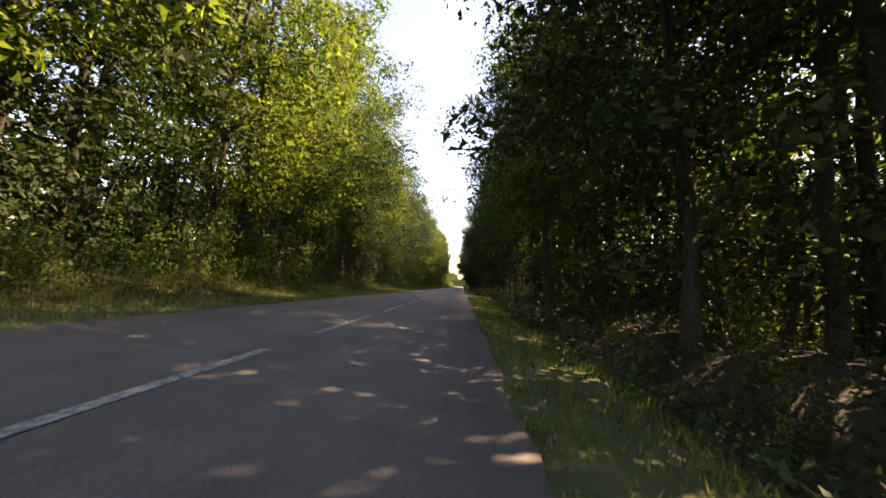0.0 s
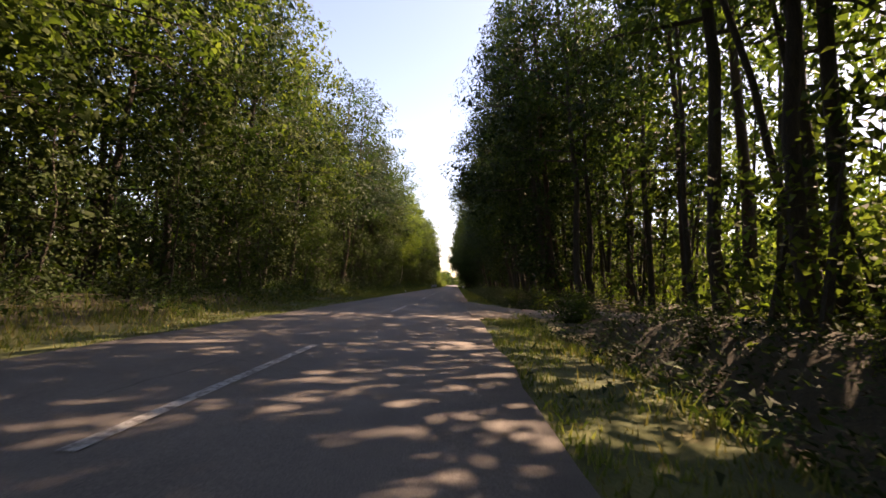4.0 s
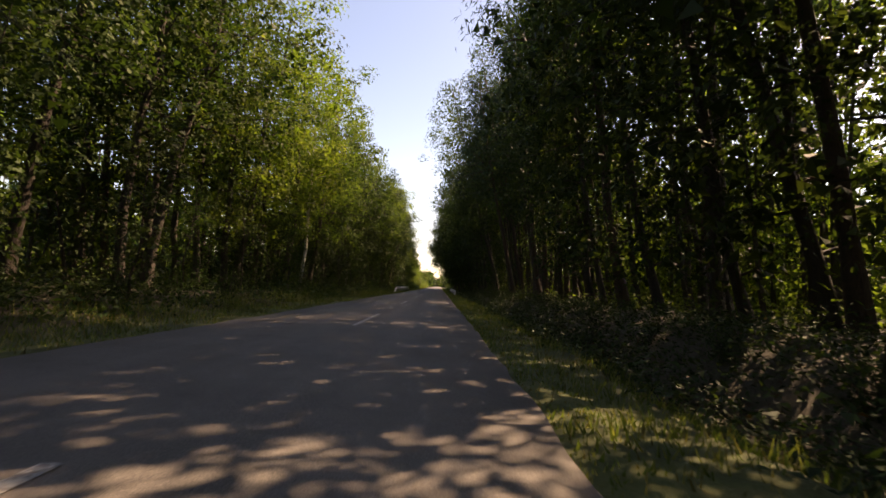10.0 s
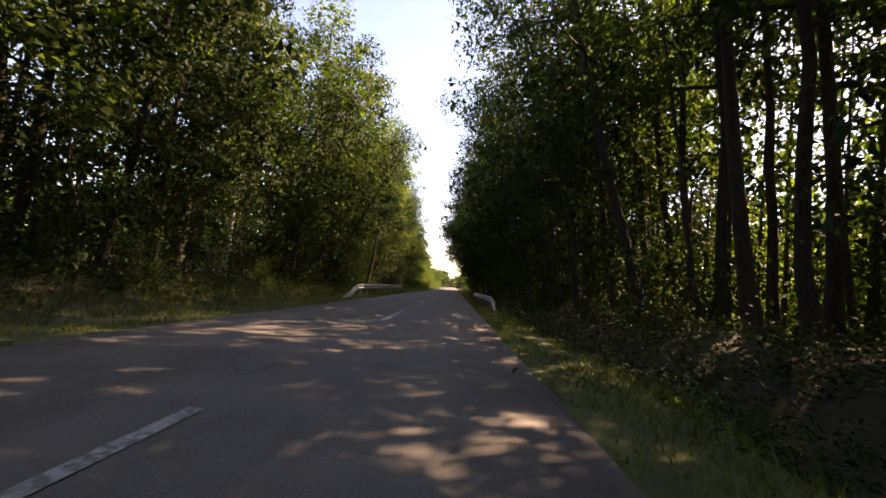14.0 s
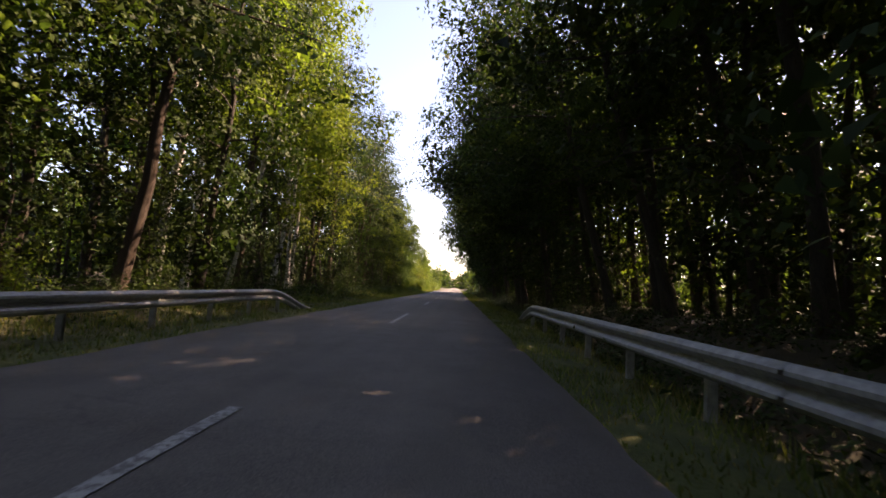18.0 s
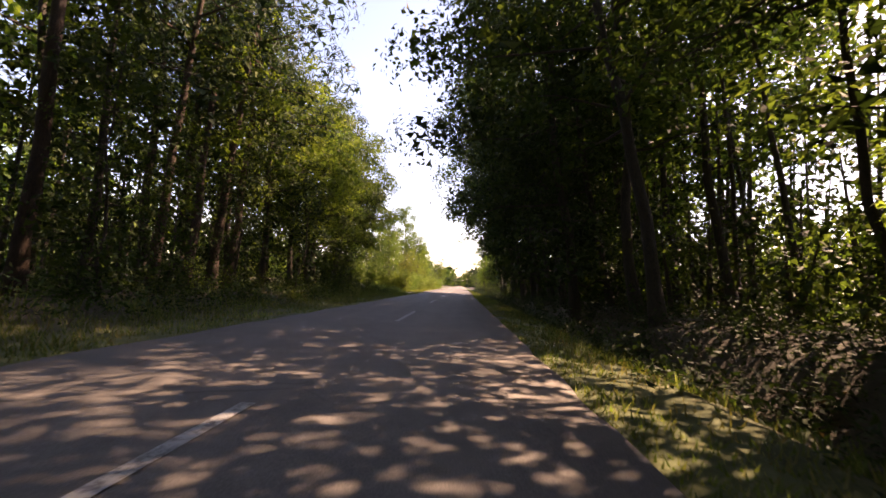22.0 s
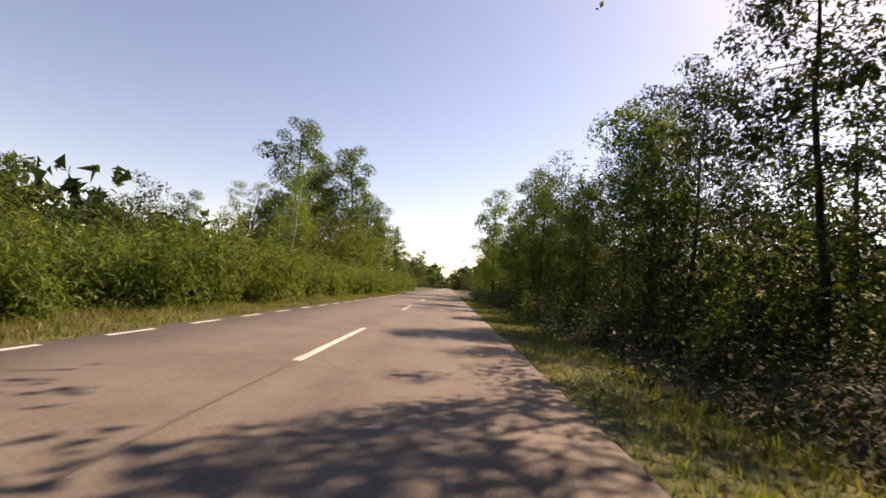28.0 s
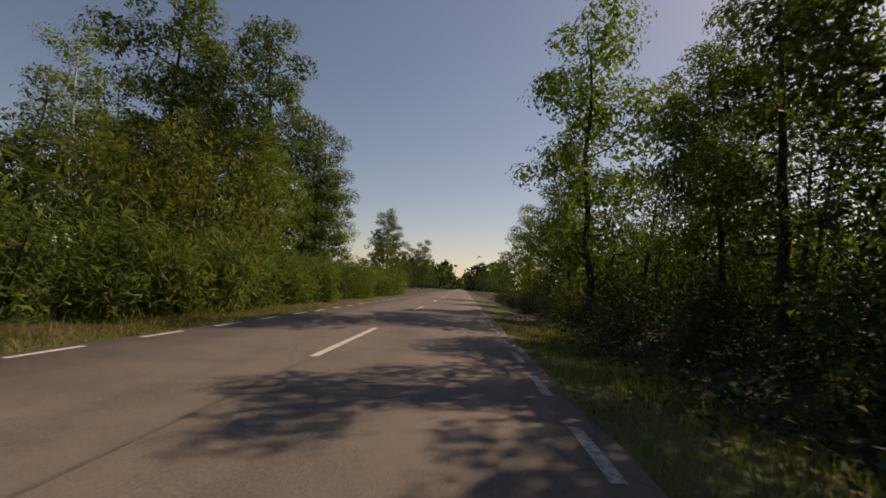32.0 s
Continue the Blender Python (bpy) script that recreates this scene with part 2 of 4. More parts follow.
M_BRACKEN = foliage("dead_bracken", (0.02, 0.014, 0.007), (0.042, 0.028, 0.012), (0.08, 0.055, 0.022), 0.25)

DASH_A, DASH_B, DASH_SWITCH, EDGE_FROM = 1.0, 265.2, 26.0, 250.0
# ---- the setting ----
def mesh_of(name, verts, faces, material, smooth=False):
    me = bpy.data.meshes.new(name)
    me.from_pydata([tuple(v) for v in verts], [], [tuple(f) for f in faces])
    me.materials.append(material)
    if smooth:
        me.polygons.foreach_set("use_smooth", [True] * len(me.polygons))
    me.update()
    return me


def part(name, me, parent, label=""):
    ob = new(name, me)
    ob.parent = parent
    if label:
        tagged(ob, label)
    return ob


def smooth_step(a, b, v):
    k = min(1.0, max(0.0, (v - a) / (b - a)))
    return k * k * (3 - 2 * k)


HALF = 2.8              # half of the asphalt's width
ENTRY = (49.5, 56.5)    # gravel entrance along the road
TRACK = (242.6, 245.0)  # sandy side track on the other side


def half_road(y):
    """From the centre line to the asphalt's edge on the near side: a little wider past the woods."""
    return HALF + 0.2 * smooth_step(238, 252, y)


def far_half(y):
    """The same on the other side."""
    return 2.6 + 0.4 * smooth_step(238, 252, y)


def ground_z(x, y):
    """Height of verge, ditch and forest floor beside the flat road."""
    side = half_road(y)
    near = noise.noise((x * 0.35, y * 0.35, 0.0)) * 0.1 + noise.noise((x * 1.3, y * 1.3, 5.0)) * 0.035
    if -far_half(y) - 0.05 <= x <= side + 0.05:
        return -0.06
    if x > 0:
        d = x - side
        gap = smooth_step(ENTRY[0] - 3, ENTRY[0], y) * (1 - smooth_step(ENTRY[1], ENTRY[1] + 3, y))
        later = smooth_step(245, 258, y)
        z = -0.03 - 0.08 * smooth_step(0, 1.4, d)
        z -= (0.5 - 0.2 * later) * smooth_step(1.4, 2.5, d) * (1 - smooth_step(3.0, 4.3, d)) * (1 - gap)
        z += (0.62 - 0.4 * later) * smooth_step(3.0, 5.6, d) * (1 - 0.75 * gap) * (1 - 0.5 * smooth_step(9, 22, d))
        return z + near * smooth_step(0.2, 2.0, d)
    d = -x - far_half(y)
    track = smooth_step(TRACK[0] - 3, TRACK[0], y) * (1 - smooth_step(TRACK[1], TRACK[1] + 3, y))
    z = -0.03 - 0.1 * smooth_step(0, 1.6, d) + 0.3 * smooth_step(2.2, 5.0, d) * (1 - track)
    return z + near * smooth_step(0.2, 2.0, d) * (1 - 0.7 * track)


def ground_sheet():
    xs = [-2500, -900, -300, -120, -60, -35, -25, -18, -14, -11, -9, -8]
    xs += [-7.2 + 0.4 * i for i in range(10)] + [-3.06, -2.84, 0, 2.84, 3.06] + [3.3 + 0.3 * i for i in range(18)]
    xs += [9, 10, 11.5, 13.5, 16, 20, 25, 35, 60, 120, 300, 900, 2500]
    ys = [-2500, -600, -150, -60, -30, -15] + [-8 + 0.8 * i for i in range(430)] + [340, 350, 365, 385, 410, 450, 520, 650, 900, 1500, 3000, 4500]
    verts = [(x, y, ground_z(x, y)) for y in ys for x in xs]
    n = len(xs)
    faces = [(j * n + i, j * n + i + 1, (j + 1) * n + i + 1, (j + 1) * n + i) for j in range(len(ys) - 1) for i in range(n - 1)]
    return tagged(new("ground", mesh_of("ground", verts, faces, M_GROUND, True)),
                  "grassy verge, ditch and leaf-littered forest floor", "ground", kind="structure")


ground_sheet()


def road_sheet():
    rng = random.Random(3)
    ys = [-60, -30] + [-10 + 0.5 * i for i in range(640)] + [330, 400, 600, 815]
    verts, faces = [], []
    for y in ys:
        a = noise.noise((1.7, y * 0.55, 0)) * 0.09 + rng.uniform(-0.025, 0.025)
        b = noise.noise((8.1, y * 0.55, 0)) * 0.09 + rng.uniform(-0.025, 0.025)
        w, v = half_road(y), far_half(y)
        row = [(-v + a - 0.03, -0.08), (-v + a, 0.0), (-1.4, 0.012), (0, 0.02), (1.4, 0.012), (w + b, 0.0), (w + b + 0.03, -0.08)]
        verts += [(x, y, z) for x, z in row]
    for j in range(len(ys) - 1):
        faces += [(j * 7 + i, j * 7 + i + 1, j * 7 + i + 8, j * 7 + i + 7) for i in range(6)]
    return tagged(new("road", mesh_of("road", verts, faces, M_ROAD, True)), "old grey asphalt country road with worn, ragged edges", "road", kind="structure")


ROAD = road_sheet()


def crown_z(x):
    return 0.02 - 0.02 * min(1, abs(x) / HALF) ** 1.2


def stripe(name, x, y0, y1, width, material, parent, lift=0.004, n=4):
    verts, faces = [], []
    for i in range(n + 1):
        y = y0 + (y1 - y0) * i / n
        for dx in (-width / 2, width / 2):
            verts.append((x + dx, y, crown_z(x + dx) + lift))
    faces = [(2 * i, 2 * i + 1, 2 * i + 3, 2 * i + 2) for i in range(n)]
    return part(name, mesh_of(name, verts, faces, material), parent)


# centre line: short gaps first, long gaps later
stripe("tar_seam", 0.06, 246, 320, 0.035, M_SEAM, ROAD, 0.003, 60)
for i in range(-2, 30):
    y0 = DASH_A + 6.0 * i
    if y0 < DASH_SWITCH:
        stripe("centre_dash", 0.05, y0, y0 + 4.2, 0.11, M_PAINT if y0 > 240 else M_OLD_PAINT, ROAD, 0.008)
for i in range(-40, 24):
    y0 = DASH_B + 12.0 * i
    if y0 >= DASH_SWITCH:
        stripe("centre_dash", 0.05, y0, y0 + 4.2, 0.11, M_PAINT if y0 > 240 else M_OLD_PAINT, ROAD, 0.008)
for i in range(90):
    for side in (-1, 1):
        if side > 0 and i < 10:
            continue
        stripe("edge_dash", side * 2.8, EDGE_FROM + 2.0 * i, EDGE_FROM + 2.0 * i + 1.0, 0.1, M_PAINT if side < 0 else M_OLD_PAINT, ROAD, 0.006, 1)


def seat(x, y, lift):
    """Height of a loose layer: thin over the asphalt edge, thicker beside it."""
    full = ground_z(x, y) + lift + 0.03 * noise.noise((x * 2, y * 2, 1))
    k = smooth_step(half_road(y) - 0.02, half_road(y) + 0.4, abs(x))
    return 0.007 * (1 - k) + full * k


def patch_sheet(name, outline, material, label, category, lift, step=0.45):
    """A ragged patch laid over the ground: outline(y) gives its x range."""
    y0, y1, fx = outline
    verts, faces, n = [], [], 18
    rows = int((y1 - y0) / step) + 1
    for j in range(rows):
        y = y0 + (y1 - y0) * j / (rows - 1)
        a, b = fx(y)
        for i in range(n):
            x = a + (b - a) * (i / (n - 1)) ** (2.2 if a > 0 else 1.0)
            verts.append((x, y + 0.25 * noise.noise((x, y * 0.7, 3)), seat(x, y, lift if 0 < j < rows - 1 and (i < n - 1 if a > 0 else i > 0) else -0.08)))
    faces = [(j * n + i, j * n + i + 1, (j + 1) * n + i + 1, (j + 1) * n + i) for j in range(rows - 1) for i in range(n - 1)]
    return tagged(new(name, mesh_of(name, verts, faces, material, True)), label, category, kind="structure")


def entry_shape(y):
    k = 1 - abs(y - 54.2) / (8.0 if y > 54.2 else 5.5)
    k = max(0.02, k)
    return HALF - 0.22 + 0.16 * noise.noise((y * 0.9, 4, 2)), HALF + 0.1 + 6.5 * smooth_step(0.72, 1.0, k) + 1.7 * smooth_step(0, 0.45, k) + 0.3 * noise.noise((y, 1, 1))


patch_sheet("gravel_entrance", (48.6, 62.2, entry_shape), M_GRAVEL, "pale gravel forest entrance worn into the road's edge", "track", 0.062)


def track_shape(y):
    k = max(0.02, 1 - abs((y - 243.9) / 0.85))
    return -HALF - 0.3 - 3.0 * smooth_step(0.0, 0.3, k), -HALF - 0.02


patch_sheet("sandy_track", (243.1, 244.7, track_shape), M_SAND, "sandy side track joining the road", "track", 0.025)


def loose_stones():
    """Small stones strewn over the gravel entrance, joined, each a squat pyramid pair."""
    rng = random.Random(8)
    verts, faces = [], []
    for _ in range(2600):
        y = rng.uniform(48.8, 60.0)
        a, b = entry_shape(y)
        x = a + (min(b, 9.0) - a) * rng.random() ** 1.2
        r = rng.uniform(0.008, 0.03)
        z, o = seat(x, y, 0.062), len(verts)
        for i in range(5):
            t = 1.257 * i + rng.uniform(-0.3, 0.3)
            verts.append((x + r * math.cos(t), y + r * math.sin(t), z - 0.004))
        verts.append((x, y, z + r * rng.uniform(0.5, 0.9)))
        faces += [(o + i, o + (i + 1) % 5, o + 5) for i in range(5)]
    return tagged(new("loose_stones", mesh_of("loose_stones", verts, faces, M_STONE)), "small loose stones on the gravel entrance", "stones", kind="stuff")


loose_stones()

# ---- trees ----
def tube(path, radii, sides, verts, faces):
    """A tapered tube along path, added to verts and faces."""
    base = len(verts)
    for k, (p, r) in enumerate(zip(path, radii)):
        d = (path[min(k + 1, len(path) - 1)] - path[max(k - 1, 0)]).normalized()
        u = d.orthogonal().normalized()
        w = d.cross(u)
        for i in range(sides):
            a = 2 * math.pi * i / sides
            verts.append(p + (u * math.cos(a) + w * math.sin(a)) * r)
    for k in range(len(path) - 1):
        for i in range(sides):
            j = (i + 1) % sides
            faces.append((base + k * sides + i, base + k * sides + j, base + (k + 1) * sides + j, base + (k + 1) * sides + i))


def raw_mesh(name, co, sizes, materials, index=None):
    """A mesh of polygons that share no vertices; sizes holds each polygon's corner count."""
    sizes = np.asarray(sizes, dtype=np.int32)
    total = int(sizes.sum())
    me = bpy.data.meshes.new(name)
    me.vertices.add(total)
    me.vertices.foreach_set("co", np.asarray(co, dtype=np.float32).ravel())
    me.loops.add(total)
    me.loops.foreach_set("vertex_index", np.arange(total, dtype=np.int32))
    me.polygons.add(len(sizes))
    me.polygons.foreach_set("loop_start", np.concatenate([[0], np.cumsum(sizes)[:-1]]).astype(np.int32))
    me.polygons.foreach_set("loop_total", sizes)
    for m in materials:
        me.materials.append(m)
    if index is not None:
        me.polygons.foreach_set("material_index", np.asarray(index, dtype=np.int32))
    me.update(calc_edges=True)
    return me


def leaf_corners(c, nrm, length, share, rng, corners):
    """Corner places of many leaves: folded rhombi (4) or slim triangles (3)."""
    n = len(c)
    a = rng.normal(size=(n, 3))
    a -= nrm * np.sum(a * nrm, axis=1, keepdims=True)
    a /= np.linalg.norm(a, axis=1, keepdims=True) + 1e-9
    b = np.cross(nrm, a)
    L = length[:, None]
    w = L * share
    sag = nrm * L * 0.12
    if corners == 4:
        pts = [c - a * L * 0.5 - sag, c + b * w * 0.5 - a * L * 0.06, c + a * L * 0.5 - sag, c - b * w * 0.5 - a * L * 0.06]
    else:
        pts = [c - a * L * 0.45 - sag, c + b * w * 0.55 + a * L * 0.1, c + a * L * 0.5 - b * w * 0.35]
    return np.stack(pts, axis=1).reshape(-1, 3)


def leaf_normals(n, rng, up, outward=None, order=1.25):
    """Which way the leaves face: by chance, or mostly outwards from their spray."""
    nrm = rng.normal(size=(n, 3))
    if outward is not None:
        nrm = nrm * 0.5 + outward * order
        nrm[:, 2] += up
    else:
        nrm[:, 2] = np.abs(nrm[:, 2]) + up
    return nrm / np.linalg.norm(nrm, axis=1, keepdims=True)


def strew(tips, count, spread, flat, rng, hollow=0.45):
    """count places in loose sprays round the tips, and the way outwards at each."""
    t = np.array([tuple(p) for p in tips])
    weight = rng.uniform(0.25, 1.3, len(t)) ** 1.6
    which = rng.choice(len(t), count, p=weight / weight.sum())
    wide = rng.uniform(0.6, 1.4, len(t))
    off = rng.normal(size=(count, 3))
    off /= np.linalg.norm(off, axis=1, keepdims=True)
    out = off.copy()
    off *= (rng.uniform(0.02, 1, count) ** hollow * 1.75 * spread * wide[which])[:, None]
    off[:, 2] *= flat
    return t[which] + off, out


def cluster_leaves(name, tips, count, spread, size, share, material, seed, flat=0.95, up=0.35):
    """Leaves in sprays all round the twig tips."""
    rng = np.random.default_rng(seed)
    c, out = strew(tips, count, spread, flat, rng)
    length = rng.uniform(size * 0.65, size * 1.5, count)
    return raw_mesh(name, leaf_corners(c, leaf_normals(count, rng, up, out), length, share, rng, 3), [3] * count, [material])


def thin_out(points, gap, rng):
    """Some of the points, none closer to another than gap."""
    kept = []
    for p in rng.permutation(np.array([tuple(q) for q in points])):
        if all(np.sum((p - q) ** 2) > gap * gap for q in kept):
            kept.append(p)
    return np.array(kept)


def crown_leaves(name, tips, count, radius, size, share, material, seed, low=-9.0, core=10, core_size=0.62, flat=0.7):
    """A crown of billows: each limb end carries a dome of small leaves over a dim core of larger ones."""
    rng = np.random.default_rng(seed)
    pads = thin_out(tips, radius * 1.25, rng)
    n = len(pads)
    wide = radius * rng.uniform(0.7, 1.35, n)
    which = rng.choice(n, count, p=wide ** 2 / np.sum(wide ** 2))
    out = rng.normal(size=(count, 3))
    out[:, 2] += 0.35
    out /= np.linalg.norm(out, axis=1, keepdims=True)
    ripple = 1 + 0.22 * np.sin(out[:, 0] * 7 + which) * np.cos(out[:, 1] * 6 + out[:, 2] * 5 + which * 2)
    off = out * (wide[which] * ripple * rng.uniform(0.25, 1.0, count) ** 0.3)[:, None]
    off[:, 2] *= flat
    c = pads[which] + off
    away = c * np.array([1.0, 1.0, 0.0])
    facing = out + 0.35 * away / (np.linalg.norm(away, axis=1, keepdims=True) + 0.3)
    length = rng.uniform(size * 0.6, size * 1.4, count)
    near = (c[:, 2] < low) | ((c[:, 0] < -2.2) & (c[:, 2] < low + 4.5))
    co, sizes = [], []
    for here, corners, by in ((near, 4, 0.8), (~near, 3, 1.1)):
        k = int(here.sum())
        if k:
            co.append(leaf_corners(c[here], leaf_normals(k, rng, 0.4, facing[here], 1.15), length[here] * by, share, rng, corners))
            sizes += [corners] * k
    if core:
        k = core * n
        which = np.repeat(np.arange(n), core)
        off = rng.normal(0, 0.3, (k, 3)).clip(-0.55, 0.55) * wide[which][:, None]
        co.append(leaf_corners(pads[which] + off, leaf_normals(k, rng, 0.3), core_size * wide[which] / radius * rng.uniform(0.7, 1.2, k), 0.85, rng, 3))
        sizes += [3] * k
    return raw_mesh(name, np.concatenate(co), sizes, [material])


KINDS = {
    # h height, bare: share of trunk without limbs, rad crown radius, tr trunk radius, rise of the limbs
    "oak": dict(h=17.5, bare=0.16, rad=4.3, tr=0.19, limbs=18, rise=0.5, spread=0.4, leaf=0.19, share=0.62, bark="oak"),
    "hornbeam": dict(h=16.5, bare=0.06, rad=4.0, tr=0.15, limbs=22, rise=0.12, spread=0.42, leaf=0.175, share=0.55, bark="oak"),
    "tall_oak": dict(h=18.5, bare=0.27, rad=4.4, tr=0.17, limbs=16, rise=0.5, spread=0.4, leaf=0.185, share=0.62, bark="oak"),
    "pine": dict(h=20.0, bare=0.44, rad=3.3, tr=0.19, limbs=18, rise=0.2, spread=0.5, leaf=0.34, share=0.2, bark="pine"),
    "slim_oak": dict(h=17.5, bare=0.5, rad=2.9, tr=0.095, limbs=11, rise=0.6, spread=0.36, leaf=0.17, share=0.6, bark="oak"),
    "birch": dict(h=17.0, bare=0.3, rad=2.8, tr=0.13, limbs=16, rise=0.7, spread=0.42, leaf=0.15, share=0.65, bark="birch"),
    "dense_oak": dict(h=16.0, bare=0.1, rad=4.0, tr=0.2, limbs=20, rise=0.45, spread=0.44, leaf=0.19, share=0.62, bark="oak"),
    "young": dict(h=7.5, bare=0.06, rad=2.0, tr=0.06, limbs=14, rise=0.7, spread=0.42, leaf=0.15, share=0.6, bark="oak"),
    "field_oak": dict(h=10.0, bare=0.14, rad=2.6, tr=0.12, limbs=16, rise=0.6, spread=0.42, leaf=0.15, share=0.62, bark="oak"),
}
BARKS = {"oak": M_BARK, "pine": M_PINE, "birch": M_BIRCH}


def build_tree(kind, leaves, scale, material, seed, label, parts=True, one_sided=0.35, core=24, shell=90):
    """A tree: trunk, limbs with their twigs, and a crown of leaves round the twig tips. Limbs reach further to -x."""
    k = KINDS[kind]
    rng = random.Random(seed)
    h, rad = k["h"], k["rad"]
    path, p = [], Vector((0, 0, -0.4))
    steps = 10
    for i in range(steps + 1):
        path.append(p.copy())
        p = p + Vector((rng.gauss(0, 0.09), rng.gauss(0, 0.09), h * 0.97 / steps))
    radii = [k["tr"] * (1.55 if i == 0 else 1.06 - 0.9 * (i / steps) ** 1.15) for i in range(steps + 1)]
    verts, faces = [], []
    tube(path, radii, 9 if parts else 6, verts, faces)
    names = {"slim_oak": "slender_tree", "young": "young_tree", "birch": "birch_tree", "pine": "pine_tree", "hornbeam": "hornbeam_tree", "field_oak": "field_tree"}
    root = new(names.get(kind, "oak_tree") if parts else "forest_tree")
    tagged(root, label, "tree")
    bark = BARKS[k["bark"]]
    part("trunk", mesh_of("trunk", verts, faces, bark, True), root)

    def along(z):
        f = min(0.999, max(0, (z + 0.4) / (path[-1].z + 0.4))) * steps
        i = int(f)
        return path[i].lerp(path[i + 1], f - i)

    tips, joined = [], ([], [])
    for n in range(k["limbs"]):
        f = (n + rng.uniform(0.1, 0.9)) / k["limbs"]
        z = h * (k["bare"] + (0.95 - k["bare"]) * f)
        wide = rad * (0.62 + 0.6 * math.sin(min(1.0, 0.12 + f * 0.95) * math.pi)) * (1 - 0.3 * f) * rng.uniform(0.7, 1.0)
        if kind == "pine":
            wide = rad * (1.05 - 0.7 * f) * rng.uniform(0.6, 1.15)
        a = n * 2.399 + rng.uniform(-0.5, 0.5)
        clear = smooth_step(1.0, 7.0, z)
        wide *= 0.88 * (1 - one_sided * clear * math.cos(a)) * (0.5 + 0.5 * clear)
        out = Vector((math.cos(a), math.sin(a), 0))
        start = along(z)
        rise = k["rise"] * (0.35 + f)
        lp = [start]
        for s in (0.3, 0.62, 1.0):
            lp.append(start + out * wide * s + Vector((rng.gauss(0, 0.12), rng.gauss(0, 0.12), rise * wide * s ** 1.2 + rng.gauss(0, 0.1) - 0.12 * wide * s * s)))
        lr = [max(0.02, k["tr"] * 0.36 * (1 - 0.5 * f)) * q for q in (1, 0.75, 0.45, 0.15)]
        own = parts and n < (4 if kind == "slim_oak" else 9)
        v, fc = ([], []) if own else joined
        tube(lp, lr, 4 if own else 3, v, fc)
        tips += [lp[3], lp[3].lerp(lp[2], 0.5), lp[2]]
        for _ in range((4 if own else 2) if parts else 1):
            s = rng.uniform(0.3, 0.95)
            seg = min(2, int(s * 3))
            b = lp[seg].lerp(lp[seg + 1], s * 3 - seg)
            side = out.cross(Vector((0, 0, 1))) * rng.choice((-1, 1))
            end = b + (side * rng.uniform(0.5, 1.0) + out * rng.uniform(0.1, 0.6) + Vector((0, 0, rng.uniform(-0.3, 0.5)))) * wide * 0.36
            tube([b, end], [lr[2] * 0.8, 0.006], 3, v, fc)
            tips += [end, b.lerp(end, 0.55)]
        if own:
            part("limb", mesh_of("limb", v, fc, bark, True), root)
    for n in range(shell):
        f = (n + rng.uniform(0, 1)) / shell
        f = f ** 0.9
        z = h * (k["bare"] + (0.98 - k["bare"]) * f)
        a = n * 2.399 + rng.uniform(-0.4, 0.4)
        wide = rad * (0.62 + 0.6 * math.sin(min(1.0, 0.12 + f * 0.95) * math.pi)) * (1 - 0.38 * f)
        if kind == "pine":
            wide = rad * (1.0 - 0.7 * f)
        clear = smooth_step(1.0, 7.0, z)
        wide *= 0.85 * (1 - one_sided * clear * math.cos(a)) * (0.5 + 0.5 * clear) * (0.85 + 0.3 * math.sin(3 * a + 9 * f + seed)) * rng.uniform(0.45, 1.0)
        end = along(z) + Vector((math.cos(a) * wide, math.sin(a) * wide, k["rise"] * 0.4 * wide))
        b = along(z - 0.25 * wide).lerp(end, 0.35)
        if parts and n % 5 == 0:
            tube([b.lerp(end, 0.7), end], [0.012, 0.005], 3, joined[0], joined[1])
        tips.append(end)
    if joined[0]:
        tagged(part("branchwork", mesh_of("branchwork", joined[0], joined[1], bark, True), root), kind="stuff")
    tips += [along(h * 0.97), along(h * 0.9), along(h * 0.85)]
    part("crown", crown_leaves("crown", tips, leaves, k["spread"] * 2.3, k["leaf"] * scale, k["share"], material, seed, 5.5 if parts else -9.0, core, (0.72 if parts else 1.0) * k["spread"]), root)
    return root


def build_bush(count, size, material, seed, label, tall=1.0, name="bush", wide=0.95, share=0.55):
    """A bush: several thin stems from one foot, leaves all round."""
    rng = random.Random(seed)
    root = tagged(new(name), label, "bush")
    verts, faces, tips = [], [], []
    for n in range(13):
        a = rng.uniform(0, 6.28)
        out = Vector((math.cos(a), math.sin(a), 0))
        h, r = tall * rng.uniform(0.5, 1.15), rng.uniform(0.25, wide)
        p = [Vector((0, 0, -0.15)) + out * 0.1, out * r * 0.5 + Vector((0, 0, h * 0.45)), out * r + Vector((rng.gauss(0, 0.12), rng.gauss(0, 0.12), h))]
        tube(p, [0.022, 0.014, 0.005], 3, verts, faces)
        tips += [p[2], p[1].lerp(p[2], 0.5), p[1], p[0].lerp(p[1], 0.6), p[0].lerp(p[1], 0.3)]
    tagged(part("stemwork", mesh_of("stemwork", verts, faces, M_BARK, True), root), kind="stuff")
    part("foliage", cluster_leaves("foliage", tips, count, 0.22 + 0.07 * tall, size, share, material, seed), root)
    return root


